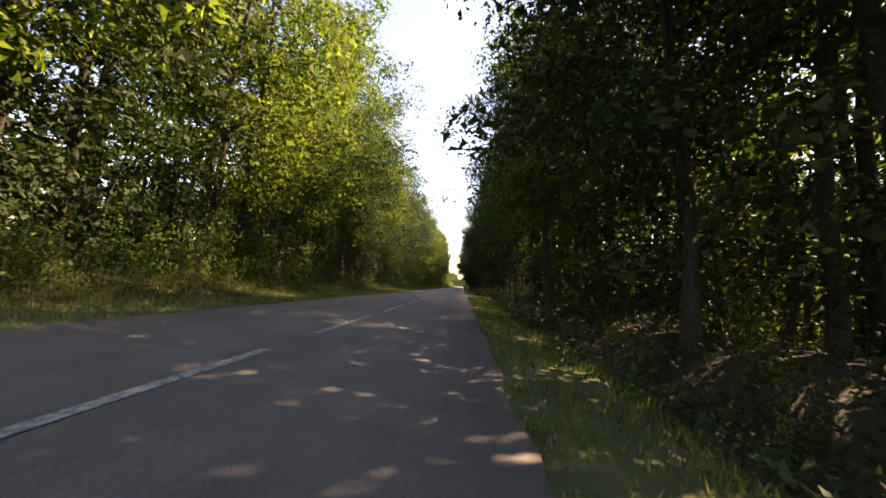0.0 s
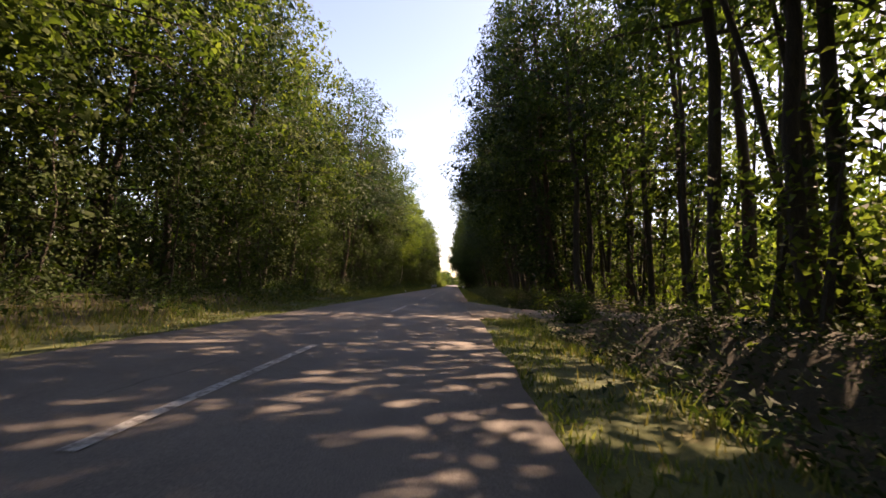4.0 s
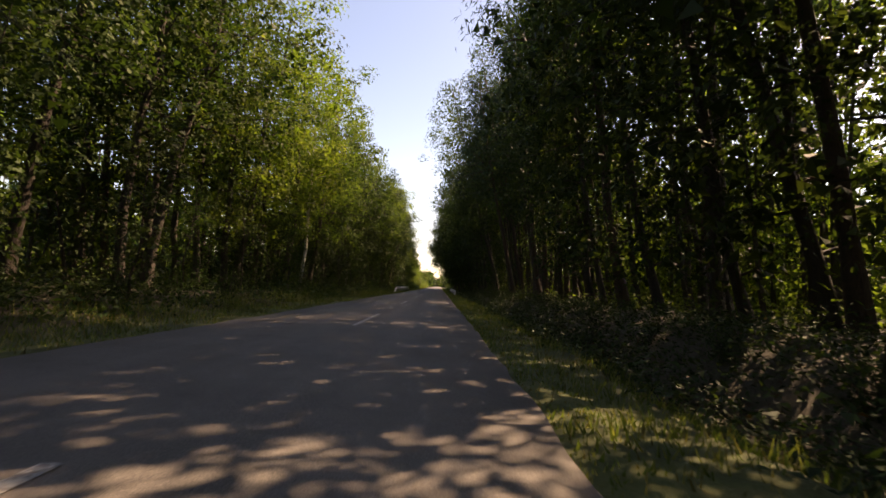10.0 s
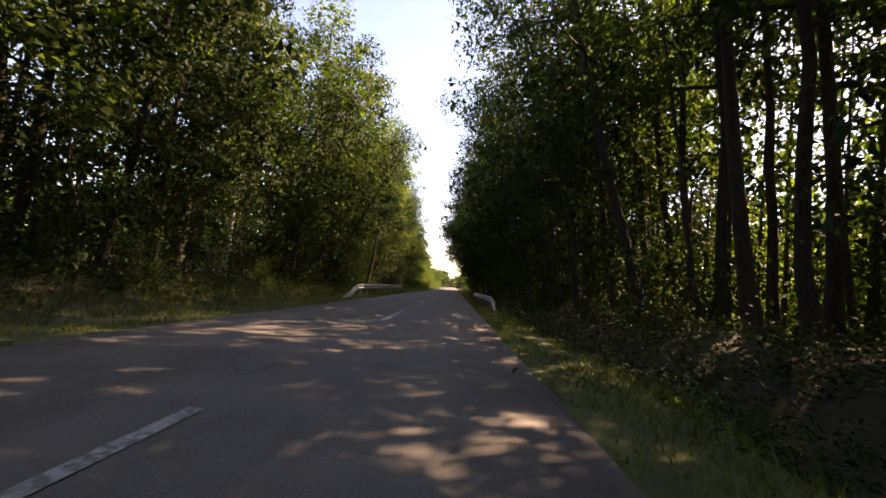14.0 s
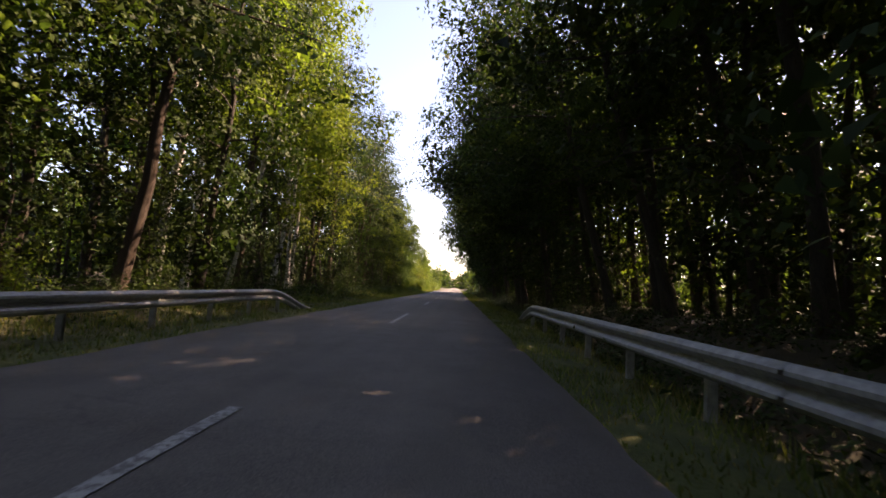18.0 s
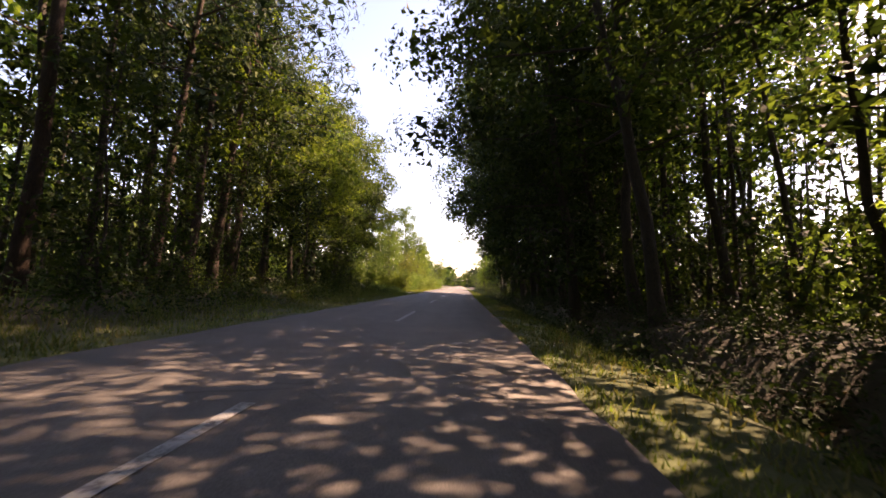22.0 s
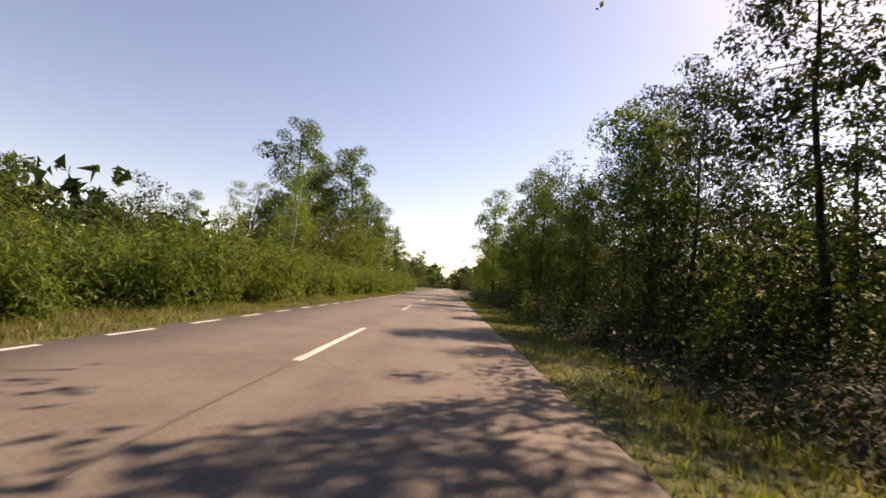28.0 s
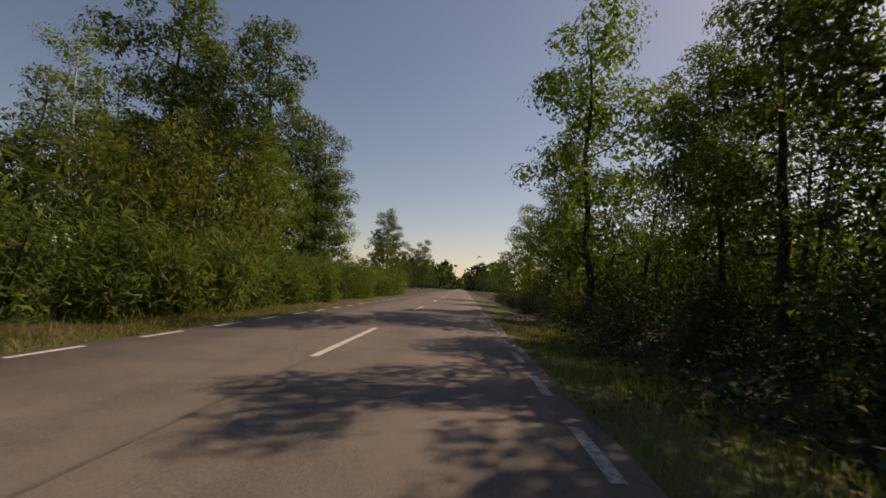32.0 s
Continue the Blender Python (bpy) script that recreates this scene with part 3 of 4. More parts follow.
class Grove:
    """Prototypes of one kind of plant; the first use places the prototype itself, later ones copy it."""

    def __init__(self, protos, group, size=1.0):
        self.protos, self.used, self.size = protos, set(), size
        for p in protos:
            tagged(p, group=group)

    def put(self, rng, x, y, scale=1.0, tall=1.0, which=None, sink=0.05, lean=0.0, free=False):
        i = rng.randrange(len(self.protos)) if which is None else which
        turn = rng.uniform(0, 6.28) if free else (0 if x > 0 else math.pi) + rng.uniform(-0.9, 0.9)
        tilt = (-1 if x > 0 else 1) * lean + rng.gauss(0, 0.04)
        scale *= self.size
        m = Matrix.Translation((x, y, ground_z(x, y) - sink)) @ Matrix.Rotation(tilt, 4, "Y") @ Matrix.Rotation(rng.gauss(0, 0.03), 4, "X") @ Matrix.Rotation(turn, 4, "Z") @ Matrix.Diagonal((scale, scale, scale * tall, 1))
        if i in self.used:
            grown = self.protos[i].scale  # copy_thing applies the first one's scale again
            return copy_thing(self.protos[i], m @ Matrix.Diagonal((1 / grown.x, 1 / grown.y, 1 / grown.z, 1)))
        self.used.add(i)
        self.protos[i].matrix_basis = m
        return self.protos[i]


FRONT = {
    "oak": Grove([build_tree("oak", 6400, 1.0, M_OAK, 11 + i, "leafy green roadside oak with spreading crown") for i in range(3)], "roadside trees"),
    "dense_oak": Grove([build_tree("dense_oak", 16000, 1.0, M_OAK, 21 + i, "large leafy oak at the end of the woods", one_sided=0.2, core=26) for i in range(2)], "roadside trees"),
    # Same oak in paler leaves: sunshine on the crown is put into the colour.
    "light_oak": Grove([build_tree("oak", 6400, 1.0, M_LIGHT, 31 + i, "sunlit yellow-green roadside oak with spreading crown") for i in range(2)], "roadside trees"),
    "hornbeam": Grove([build_tree("hornbeam", 6800, 1.0, M_HORN_SHADE, 51 + i, "dark green hornbeam leafy almost to the ground") for i in range(3)], "roadside trees"),
    "dense_hornbeam": Grove([build_tree("hornbeam", 14000, 1.0, M_HORN_SHADE, 61 + i, "broad dark hornbeam with a dense overhanging crown", core=24) for i in range(2)], "roadside trees", 1.18),
    "tall_oak": Grove([build_tree("tall_oak", 5800, 1.0, M_DEEP, 71 + i, "tall oak with long bare dark trunk", core=10) for i in range(3)], "roadside trees"),
    "slim": Grove([build_tree("slim_oak", 2600, 1.0, M_DEEP if i else M_OAK, 81 + i, "slender forest tree with a thin bare trunk", core=5, shell=30) for i in range(3)], "slender trees"),
    "pine": Grove([build_tree("pine", 3300, 1.0, M_NEEDLE, 91 + i, "tall Scots pine with bare brown trunk", core=12) for i in range(3)], "roadside trees"),
    "birch": Grove([build_tree("birch", 5200, 1.0, M_LIGHT, 111 + i, "slender birch with white peeling trunk", one_sided=0.1) for i in range(2)], "roadside trees", 1.12),
    "young": Grove([build_tree("young", 2400, 1.0, M_DEEP if i else M_HORN_SHADE, 131 + i, "slim young broadleaf tree at the forest edge", one_sided=0.1, core=12, shell=40) for i in range(3)], "young trees", 0.93),
    "field_oak": Grove([build_tree("field_oak", 9500, 1.0, M_OAK if i else M_LIGHT, 151 + i, "free-standing green oak on open roadside land", one_sided=0.05, core=22, shell=60) for i in range(3)], "field trees"),
}
BACK = {
    "oak": Grove([build_tree("tall_oak", 1900, 1.7, M_OAK, 211 + i, "forest oak standing behind the roadside trees", False, 0.1, 7, 40) for i in range(2)], "forest trees"),
    "hornbeam": Grove([build_tree("hornbeam", 2000, 1.7, M_HORN_SHADE, 221 + i, "dark hornbeam standing deeper in the forest", False, 0.1, 7, 40) for i in range(2)], "forest trees"),
    "pine": Grove([build_tree("pine", 1700, 1.7, M_NEEDLE, 231 + i, "forest pine with a long bare trunk", False, 0.1, 7, 40) for i in range(2)], "forest trees"),
    "light": Grove([build_tree("oak", 1900, 1.7, M_LIGHT, 241 + i, "sunlit yellow-green tree behind the front row", False, 0.1, 7, 40) for i in range(2)], "forest trees", 0.6),
    "far": Grove([build_tree("oak", 800, 2.8, M_OAK if i else M_HORN_SHADE, 251 + i, "distant broadleaf tree beside the road", False, 0.0, 6, 20) for i in range(2)], "distant trees", 0.65),
}
BUSH = {
    "green": Grove([build_bush(760, 0.12, M_HORN_SHADE, 311 + i, "low green bush under the trees", 1.3) for i in range(2)], "bushes", 0.7),
    "grey": Grove([build_bush(1500, 0.13, M_DEEP, 351, "leafy grey-green bramble bush beside the gravel entrance", 1.1, "bramble_bush", wide=0.8)], "bushes"),
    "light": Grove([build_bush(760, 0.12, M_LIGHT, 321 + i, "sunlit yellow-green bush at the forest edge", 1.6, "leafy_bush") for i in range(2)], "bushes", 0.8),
    "broom": Grove([build_bush(2600, 0.2, M_BROOM, 331 + i, "dense dark green roadside broom bush", 1.55, "broom_bush", 1.1, 0.22) for i in range(2)], "broom bushes", 1.2),
    "autumn": Grove([build_bush(2600, 0.085, M_AUTUMN, 341 + i, "tall yellowing roadside bush with thin stems", 1.9, "yellowing_bush", wide=1.0) for i in range(2)], "bushes", 1.6),
}

# ---- the woods along the road ----
def pick(rng, mix):
    names, weights = zip(*mix)
    return rng.choices(names, weights)[0]


def off_entry(x, y):
    return not (0 < x < 10.5 and ENTRY[0] - 1.0 < y < ENTRY[1] + 0.5)


def row(seed, side, y0, y1, step, x0, x1, groves, mix, lo=0.85, hi=1.15, lean=0.0, tall=(0.92, 1.08), free=False):
    rng = random.Random(seed)
    y = y0 + rng.uniform(0, step)
    while y < y1:
        x = side * rng.uniform(x0, x1)
        if off_entry(x, y):
            groves[pick(rng, mix)].put(rng, x, y, rng.uniform(lo, hi), rng.uniform(*tall), lean=lean, free=free)
        y += step * rng.uniform(0.65, 1.35)


# right side, up to the open land
HEIGHTS = [(-10, 0.9), (8, 0.95), (13, 0.82), (24, 0.82), (30, 1.15), (48, 1.2), (58, 1.2), (68, 1.15), (74, 0.95), (84, 0.95), (90, 1.2), (138, 1.2), (150, 1.2), (170, 1.12), (180, 0.85), (197, 0.85), (201, 0.78), (207, 0.78), (212, 1.08), (262, 1.12)]


def right_height(y):
    """How tall the woods stand on the sunny side, as a share of full growth."""
    for (a, p), (b, q) in zip(HEIGHTS, HEIGHTS[1:]):
        if y < b:
            return p + (q - p) * (y - a) / (b - a)
    return HEIGHTS[-1][1]


def right_row(seed, y0, y1, step, x0, x1, groves, mix, lo, hi, lean):
    rng = random.Random(seed)
    y = y0 + rng.uniform(0, step)
    while y < y1:
        x = rng.uniform(x0, x1)
        if off_entry(x, y) and not 203.0 < y - 0.6 * (x - 8) < 204.8:
            groves[pick(rng, mix)].put(rng, x, y, rng.uniform(lo, hi), right_height(y) * rng.uniform(0.92, 1.1), lean=lean)
        y += step * rng.uniform(0.65, 1.35)


right_row(1, -4, 11, 2.9, 7.6, 8.8, FRONT, [("hornbeam", 3), ("tall_oak", 2)], 0.9, 1.05, 0.165)
right_row(2, 11, 48, 3.0, 8.0, 9.4, FRONT, [("tall_oak", 5), ("hornbeam", 2), ("pine", 1)], 0.9, 1.1, 0.165)
right_row(3, 58, 90, 3.0, 7.8, 9.4, FRONT, [("tall_oak", 4), ("hornbeam", 1), ("pine", 2)], 0.9, 1.1, 0.165)
right_row(4, 90, 138, 2.9, 9.2, 10.8, FRONT, [("pine", 3), ("tall_oak", 3), ("hornbeam", 3)], 0.9, 1.1, 0.165)
right_row(5, 138, 180, 2.8, 7.8, 9.2, FRONT, [("hornbeam", 4), ("tall_oak", 3)], 0.95, 1.15, 0.165)
right_row(6, 180, 225, 2.8, 7.2, 8.6, FRONT, [("tall_oak", 5), ("hornbeam", 2)], 1.0, 1.2, 0.165)
right_row(8, 225, 253, 2.5, 6.8, 8.0, FRONT, [("tall_oak", 1), ("hornbeam", 2), ("dense_hornbeam", 4)], 1.1, 1.25, 0.165)
right_row(9, 4, 48, 2.1, 9.4, 12.5, FRONT, [("slim", 1)], 0.85, 1.1, 0.15)
right_row(11, 58, 138, 3.0, 9.8, 13.5, FRONT, [("slim", 1)], 0.85, 1.1, 0.15)
right_row(12, 178, 252, 2.3, 9.4, 13.0, FRONT, [("slim", 1)], 0.85, 1.1, 0.14)
right_row(7, -6, 254, 3.0, 10.0, 13.0, BACK, [("oak", 3), ("pine", 2), ("hornbeam", 1)], 0.85, 1.1, 0.12)
row(10, 1, -3, 257, 2.6, 6.0, 7.6, BUSH, [("green", 4), ("light", 1)], 0.5, 1.0, free=True)
BUSH["grey"].put(random.Random(5), 6.0, 50.4, 1.0, 0.8, free=True)
BUSH["grey"].put(random.Random(6), 6.9, 51.6, 0.9, 0.8, free=True)
row(12, 1, 40, 140, 3.6, 18, 24, BUSH, [("light", 4), ("autumn", 1)], 1.0, 1.8, free=True)
row(13, 1, 40, 140, 8.0, 26, 34, BACK, [("light", 3)], 0.4, 0.65, free=True)
# left side
row(21, -1, -4, 9, 2.7, 7.4, 9.0, FRONT, [("oak", 1), ("light_oak", 4)], lean=0.04)
row(14, -1, 9, 14, 2.6, 8.0, 9.2, FRONT, [("hornbeam", 3), ("tall_oak", 1)], lean=0.04)
row(15, -1, 14, 26, 2.7, 7.6, 9.0, FRONT, [("oak", 1), ("light_oak", 3)], lean=0.04)
row(20, -1, 26, 40, 2.7, 7.8, 9.4, FRONT, [("tall_oak", 3), ("hornbeam", 2), ("oak", 2)], lean=0.04)
row(22, -1, 40, 74, 2.7, 9.6, 11.4, FRONT, [("oak", 3), ("tall_oak", 3), ("hornbeam", 4), ("pine", 2)], lean=0.04)
row(17, -1, 74, 111, 2.4, 9.4, 11.2, FRONT, [("tall_oak", 4), ("pine", 4), ("hornbeam", 1)], lean=0.04)
row(18, -1, 111, 120, 2.6, 8.8, 10.2, FRONT, [("light_oak", 3), ("oak", 1)], lean=0.06)
row(23, -1, 120, 173, 2.7, 9.0, 10.8, FRONT, [("hornbeam", 4), ("oak", 3), ("tall_oak", 3), ("birch", 1)], lean=0.04)
row(24, -1, 173, 199, 2.6, 8.2, 10.2, FRONT, [("birch", 2), ("light_oak", 2), ("pine", 4), ("oak", 1)], lean=0.03)
row(27, -1, 199, 215, 2.2, 8.8, 11.0, FRONT, [("pine", 5), ("hornbeam", 1), ("tall_oak", 1)], lean=0.03)
row(25, -1, 213, 227, 2.7, 9.6, 11.4, FRONT, [("oak", 3), ("hornbeam", 1), ("light_oak", 2)], lean=-0.01)
row(26, -1, -6, 236, 3.6, 11, 14.5, BACK, [("oak", 2), ("pine", 2), ("hornbeam", 2), ("light", 1)])
row(29, -1, 28, 238, 2.6, 6.6, 8.4, BUSH, [("green", 5), ("light", 1)], 0.6, 1.1, free=True)
row(28, -1, -4, 28, 1.8, 6.2, 7.6, BUSH, [("green", 2), ("light", 5)], 0.9, 1.6, free=True)
row(30, -1, -2, 232, 4.2, 6.6, 8.2, FRONT, [("young", 1)], 0.6, 1.05, free=True)
# trees that stand out, and hornbeams added on the right to block low sun
rng = random.Random(77)
for kind, x, y, s, t in (("birch", -8.8, 121.5, 0.9, 1.05), ("birch", -9.7, 180.0, 1.0, 1.1), ("birch", -9.4, 182.5, 0.95, 1.15),
                         ("dense_hornbeam", 7.4, 186.0, 1.12, 1.0), ("dense_hornbeam", 6.6, 189.5, 1.2, 1.0), ("dense_hornbeam", 8.6, 168.5, 1.0, 1.0), ("dense_hornbeam", 6.4, 213.0, 1.15, 1.0), ("dense_hornbeam", 6.8, 193.5, 1.2, 0.95), ("dense_hornbeam", 7.6, 61.5, 1.0, 0.95), ("dense_hornbeam", 8.0, 69.0, 1.0, 0.95), ("dense_hornbeam", 7.0, 9.5, 0.95, 0.95), ("tall_oak", 7.4, 196.0, 1.15, 1.0), ("dense_hornbeam", -10.6, 235.5, 0.95, 1.0), ("dense_oak", -10.8, 231.0, 1.0, 1.0), ("hornbeam", -6.6, 152.0, 1.0, 1.1), ("hornbeam", 10.2, 94.0, 0.9, 1.15), ("hornbeam", 10.0, 98.8, 0.9, 1.15), ("hornbeam", 10.4, 112.5, 0.9, 1.15), ("dense_hornbeam", -8.4, 90.5, 0.9, 1.0), ("hornbeam", -7.2, 87.6, 0.5, 0.8), ("pine", -7.6, 170.0, 0.95, 1.0), ("hornbeam", -7.4, 173.5, 0.9, 1.05), ("oak", 6.4, 20.5, 0.85, 1.0), ("pine", 8.4, 126.0, 1.0, 1.0),
                         ("tall_oak", 9.4, 59.5, 0.95, 1.0), ("dense_oak", -10.6, 238.5, 1.0, 1.0), ("dense_oak", -10.0, 234.0, 0.9, 1.0), ("dense_oak", -11.2, 243.5, 0.82, 1.0), ("dense_hornbeam", 10.6, 239.0, 0.9, 1.0), ("dense_hornbeam", 9.8, 250.0, 0.85, 1.0), ("oak", -10.4, 229.0, 0.9, 0.95)):
    FRONT[kind].put(rng, x, y, s, t, lean=0.15 if x > 0 else 0.03)
FRONT["pine"].put(rng, -7.5, 153.4, 0.66, 1.0, lean=0.5)
for x, y, size in ((-9.6, 303.0, 1.7), (-11.8, 305.5, 2.2), (-14.0, 303.5, 2.0), (-16.5, 306.5, 2.4), (-19.0, 304.0, 2.1), (-12.5, 309.0, 2.4)):
    BUSH["autumn"].put(rng, x, y, size, 1.1, free=True)
# open land past the woods: low growth, a lone oak, a tall clump on one side, a ragged row on the other
for kind, x, y, s, t in (("field_oak", -7.8, 251.5, 0.74, 1.0), ("field_oak", -13.0, 272.0, 0.5, 1.0),
                         ("dense_oak", -15.2, 320.0, 1.32, 1.08), ("dense_oak", -24.6, 321.0, 1.7, 1.0), ("dense_oak", -11.4, 319.0, 0.88, 1.0), ("light_oak", -27.0, 311.0, 0.9, 0.9), ("dense_oak", -10.5, 322.0, 0.7, 0.9),
                         ("dense_oak", -29.0, 321.0, 0.85, 1.0), ("dense_oak", -19.3, 317.0, 1.2, 0.95), ("dense_oak", -13.0, 315.0, 0.8, 0.95), ("light_oak", -17.0, 311.0, 0.66, 0.9), ("light_oak", -22.0, 312.0, 0.7, 0.9), ("birch", -13.4, 290.1, 0.62, 1.0), ("birch", -15.2, 293.0, 0.4, 1.0), ("birch", -19.6, 290.0, 0.5, 1.0), ("light_oak", -10.0, 309.0, 0.55, 0.9), ("birch", -19.0, 306.0, 0.8, 0.9), ("light_oak", -11.0, 320.0, 0.75, 0.8), ("dense_oak", -15.7, 387.0, 1.15, 1.0), ("field_oak", -8.0, 395.0, 1.2, 1.0),
                         ("hornbeam", -15.0, 309.5, 0.75, 0.9), ("hornbeam", -20.0, 310.0, 0.85, 0.95), ("light_oak", -12.0, 313.0, 0.55, 1.0), ("light_oak", -16.5, 306.0, 0.45, 1.0),
                         ("dense_hornbeam", 8.8, 263.5, 0.46, 1.0), ("dense_hornbeam", 9.6, 268.5, 0.46, 1.0), ("dense_hornbeam", 9.4, 273.5, 0.4, 1.0), ("dense_hornbeam", 10.0, 279.0, 0.42, 1.0), ("dense_hornbeam", 9.6, 284.0, 0.45, 1.0), ("field_oak", 7.8, 262.0, 0.8, 0.9), ("dense_oak", 7.4, 267.0, 0.36, 1.0), ("slim", 7.8, 273.5, 0.55, 1.0), ("dense_oak", 7.6, 277.5, 0.56, 1.0),
                         ("field_oak", 8.0, 281.0, 0.55, 1.0), ("dense_oak", 9.4, 284.0, 0.38, 1.05), ("dense_oak", 9.4, 290.0, 0.78, 1.0), ("dense_oak", 9.0, 296.0, 0.5, 1.05),
                         ("field_oak", 6.7, 301.6, 1.3, 1.0), ("dense_oak", 7.4, 307.0, 0.55, 1.0), ("field_oak", 8.0, 316.0, 0.85, 1.0), ("field_oak", 8.2, 326.0, 0.9, 1.0), ("dense_hornbeam", 8.4, 256.0, 0.45, 1.0), ("dense_hornbeam", 8.0, 259.8, 0.38, 1.0), ("dense_oak", 8.4, 293.0, 0.6, 1.0)):
    FRONT[kind].put(rng, x, y, s, t, free=True)
row(31, -1, 236, 258, 2.0, 9.5, 24, BUSH, [("green", 2), ("light", 3), ("autumn", 1)], 1.0, 1.5, free=True)
row(32, -1, 236, 262, 1.0, 9.5, 16, BUSH, [("broom", 3), ("light", 2), ("green", 1)], 0.9, 1.4, free=True)
row(41, -1, 248, 340, 1.25, 5.4, 6.6, BUSH, [("broom", 1)], 0.8, 1.2, free=True)
row(42, -1, 249, 340, 1.9, 7.2, 9.0, BUSH, [("broom", 4), ("light", 3)], 0.8, 1.1, free=True)
row(43, -1, 248, 340, 2.0, 10, 13.5, FRONT, [("young", 3)], 0.4, 0.62, free=True)
row(44, 1, 256, 340, 1.5, 6.0, 7.6, BUSH, [("green", 6), ("light", 1)], 0.9, 1.4, free=True)
row(47, 1, 254, 340, 1.8, 8.2, 10.5, BUSH, [("green", 1)], 1.7, 2.5, free=True)
row(46, 1, 260, 380, 5.0, 11, 16, BACK, [("oak", 2), ("light", 2)], 0.32, 0.46, free=True)
for side in (-1, 1):
    row(50 + side, side, 345, 520, 5.0, 8.5, 14, BACK, [("far", 1)], 0.45, 0.85, free=True)


def woodland(name, label, seed, side, y0, y1, x0, x1, trees, per_tree, top, keep=None, leaf=0.45, low=1.6, tints=(1, 4), loose=1.6, gap=None):
    """Deeper woods that nobody could count: thin trunks and coarse leaves, in one mesh."""
    rng = np.random.default_rng(seed)
    tx = side * rng.uniform(x0, x1, trees)
    ty = rng.uniform(y0, y1, trees)
    if keep is not None:
        ok = np.array([off_entry(a, b) for a, b in zip(tx, ty)])
        tx, ty = tx[ok], ty[ok]
    if gap:
        ok = (ty < gap[0]) | (ty > gap[1])
        tx, ty = tx[ok], ty[ok]
    co, sizes, index = [], [], []
    for x, y in zip(tx, ty):
        z0, h, r = ground_z(x, y) - 0.3, rng.uniform(0.75, 1.1) * top, rng.uniform(0.07, 0.16)
        dx, dy = rng.normal(0, 0.5, 2)
        for i in range(5):
            a, b = 2 * math.pi * i / 5, 2 * math.pi * (i + 1) / 5
            co.append([(x + r * math.cos(a), y + r * math.sin(a), z0), (x + r * math.cos(b), y + r * math.sin(b), z0), (x + dx, y + dy, z0 + h * 0.9)])
        sizes += [3] * 5
        index += [0] * 5
        n = per_tree
        clusters = np.stack([rng.normal(0, loose, 26).clip(-2 * loose, 2 * loose), rng.normal(0, loose, 26), z0 + h * rng.beta(low, 1.1, 26)], axis=1) + np.array([x, y, 0])
        c, out = strew(clusters, n, 0.6, 0.8, rng)
        co.extend(leaf_corners(c, leaf_normals(n, rng, 0.5, out), rng.uniform(0.65 * leaf, 1.35 * leaf, n), 0.65, rng, 3).reshape(-1, 3, 3))
        sizes += [3] * n
        index += [int(rng.integers(*tints))] * n
    co = np.concatenate([np.asarray(c, dtype=np.float32).reshape(-1, 3) for c in co])
    ob = new(name, raw_mesh(name, co, sizes, [M_BARK, M_OAK, M_HORN_SHADE, M_LIGHT], index))
    return tagged(ob, label, "woodland", kind="stuff")


woodland("dark_woodland", "deep mixed woodland with thin trunks", 5, -1, -10, 238, 14, 26, 150, 540, 18, None, 0.56)
woodland("dark_thicket", "dark thicket deep in the woods", 15, -1, -30, 240, 26, 42, 110, 420, 13, None, 0.85, 0.8, (1, 3))
woodland("shady_woodland", "shady woodland behind the roadside trees", 6, 1, -10, 46, 13, 26, 56, 950, 16, True, 0.42)
woodland("shady_thicket", "dark thicket behind shady woodland", 16, 1, -20, 50, 22, 36, 45, 420, 13, None, 0.85, 0.8, (1, 3))
woodland("thin_woodland", "thin sunny woodland with open floor", 7, 1, 46, 118, 13, 24, 46, 850, 20, True, 0.38)
# Palest leaves only: the clearing's sunlight is partly painted into them.
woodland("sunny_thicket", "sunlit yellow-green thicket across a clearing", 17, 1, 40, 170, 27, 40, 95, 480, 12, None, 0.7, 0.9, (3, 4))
woodland("evening_woodland", "dense woodland behind the roadside trees", 8, 1, 150, 250, 10.5, 20, 98, 850, 22, None, 0.43, gap=(204, 209))
woodland("evening_thicket", "dark thicket behind dense woodland", 18, 1, 136, 212, 24, 38, 45, 420, 13, None, 0.85, 0.8, (1, 3))
woodland("distant_woodland", "distant belt of trees across open land", 9, 1, 40, 500, 60, 90, 90, 400, 12, None, 0.9, 1.0)
woodland("far_woodland", "far belt of trees across open land", 10, -1, 250, 560, 26, 60, 90, 400, 9, None, 0.8, 1.0)
woodland("edge_thicket", "leafy young growth along the forest edge", 31, -1, 0, 28, 7.6, 12, 16, 560, 5.5, None, 0.2, 0.9, loose=0.7)
# Darkest leaves only, here and in the understorey: forest shade put into colour.
woodland("edge_thicket", "young growth along the forest edge, shade put into dark leaves", 41, -1, 28, 240, 8.8, 13, 75, 520, 4.5, None, 0.2, 0.9, (2, 3), 0.7)
woodland("understorey", "leafy understorey between the trunks, shade put into dark leaves", 61, -1, -6, 232, 10.5, 17, 120, 520, 9, None, 0.3, 0.9, (2, 3), 1.3)
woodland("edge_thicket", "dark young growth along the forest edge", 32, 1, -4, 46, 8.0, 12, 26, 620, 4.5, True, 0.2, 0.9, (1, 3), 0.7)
woodland("understorey", "leafy understorey between the trunks, shade put into dark leaves", 62, 1, 176, 250, 9.5, 17, 60, 520, 6.0, None, 0.26, 0.9, (2, 3), 1.1)
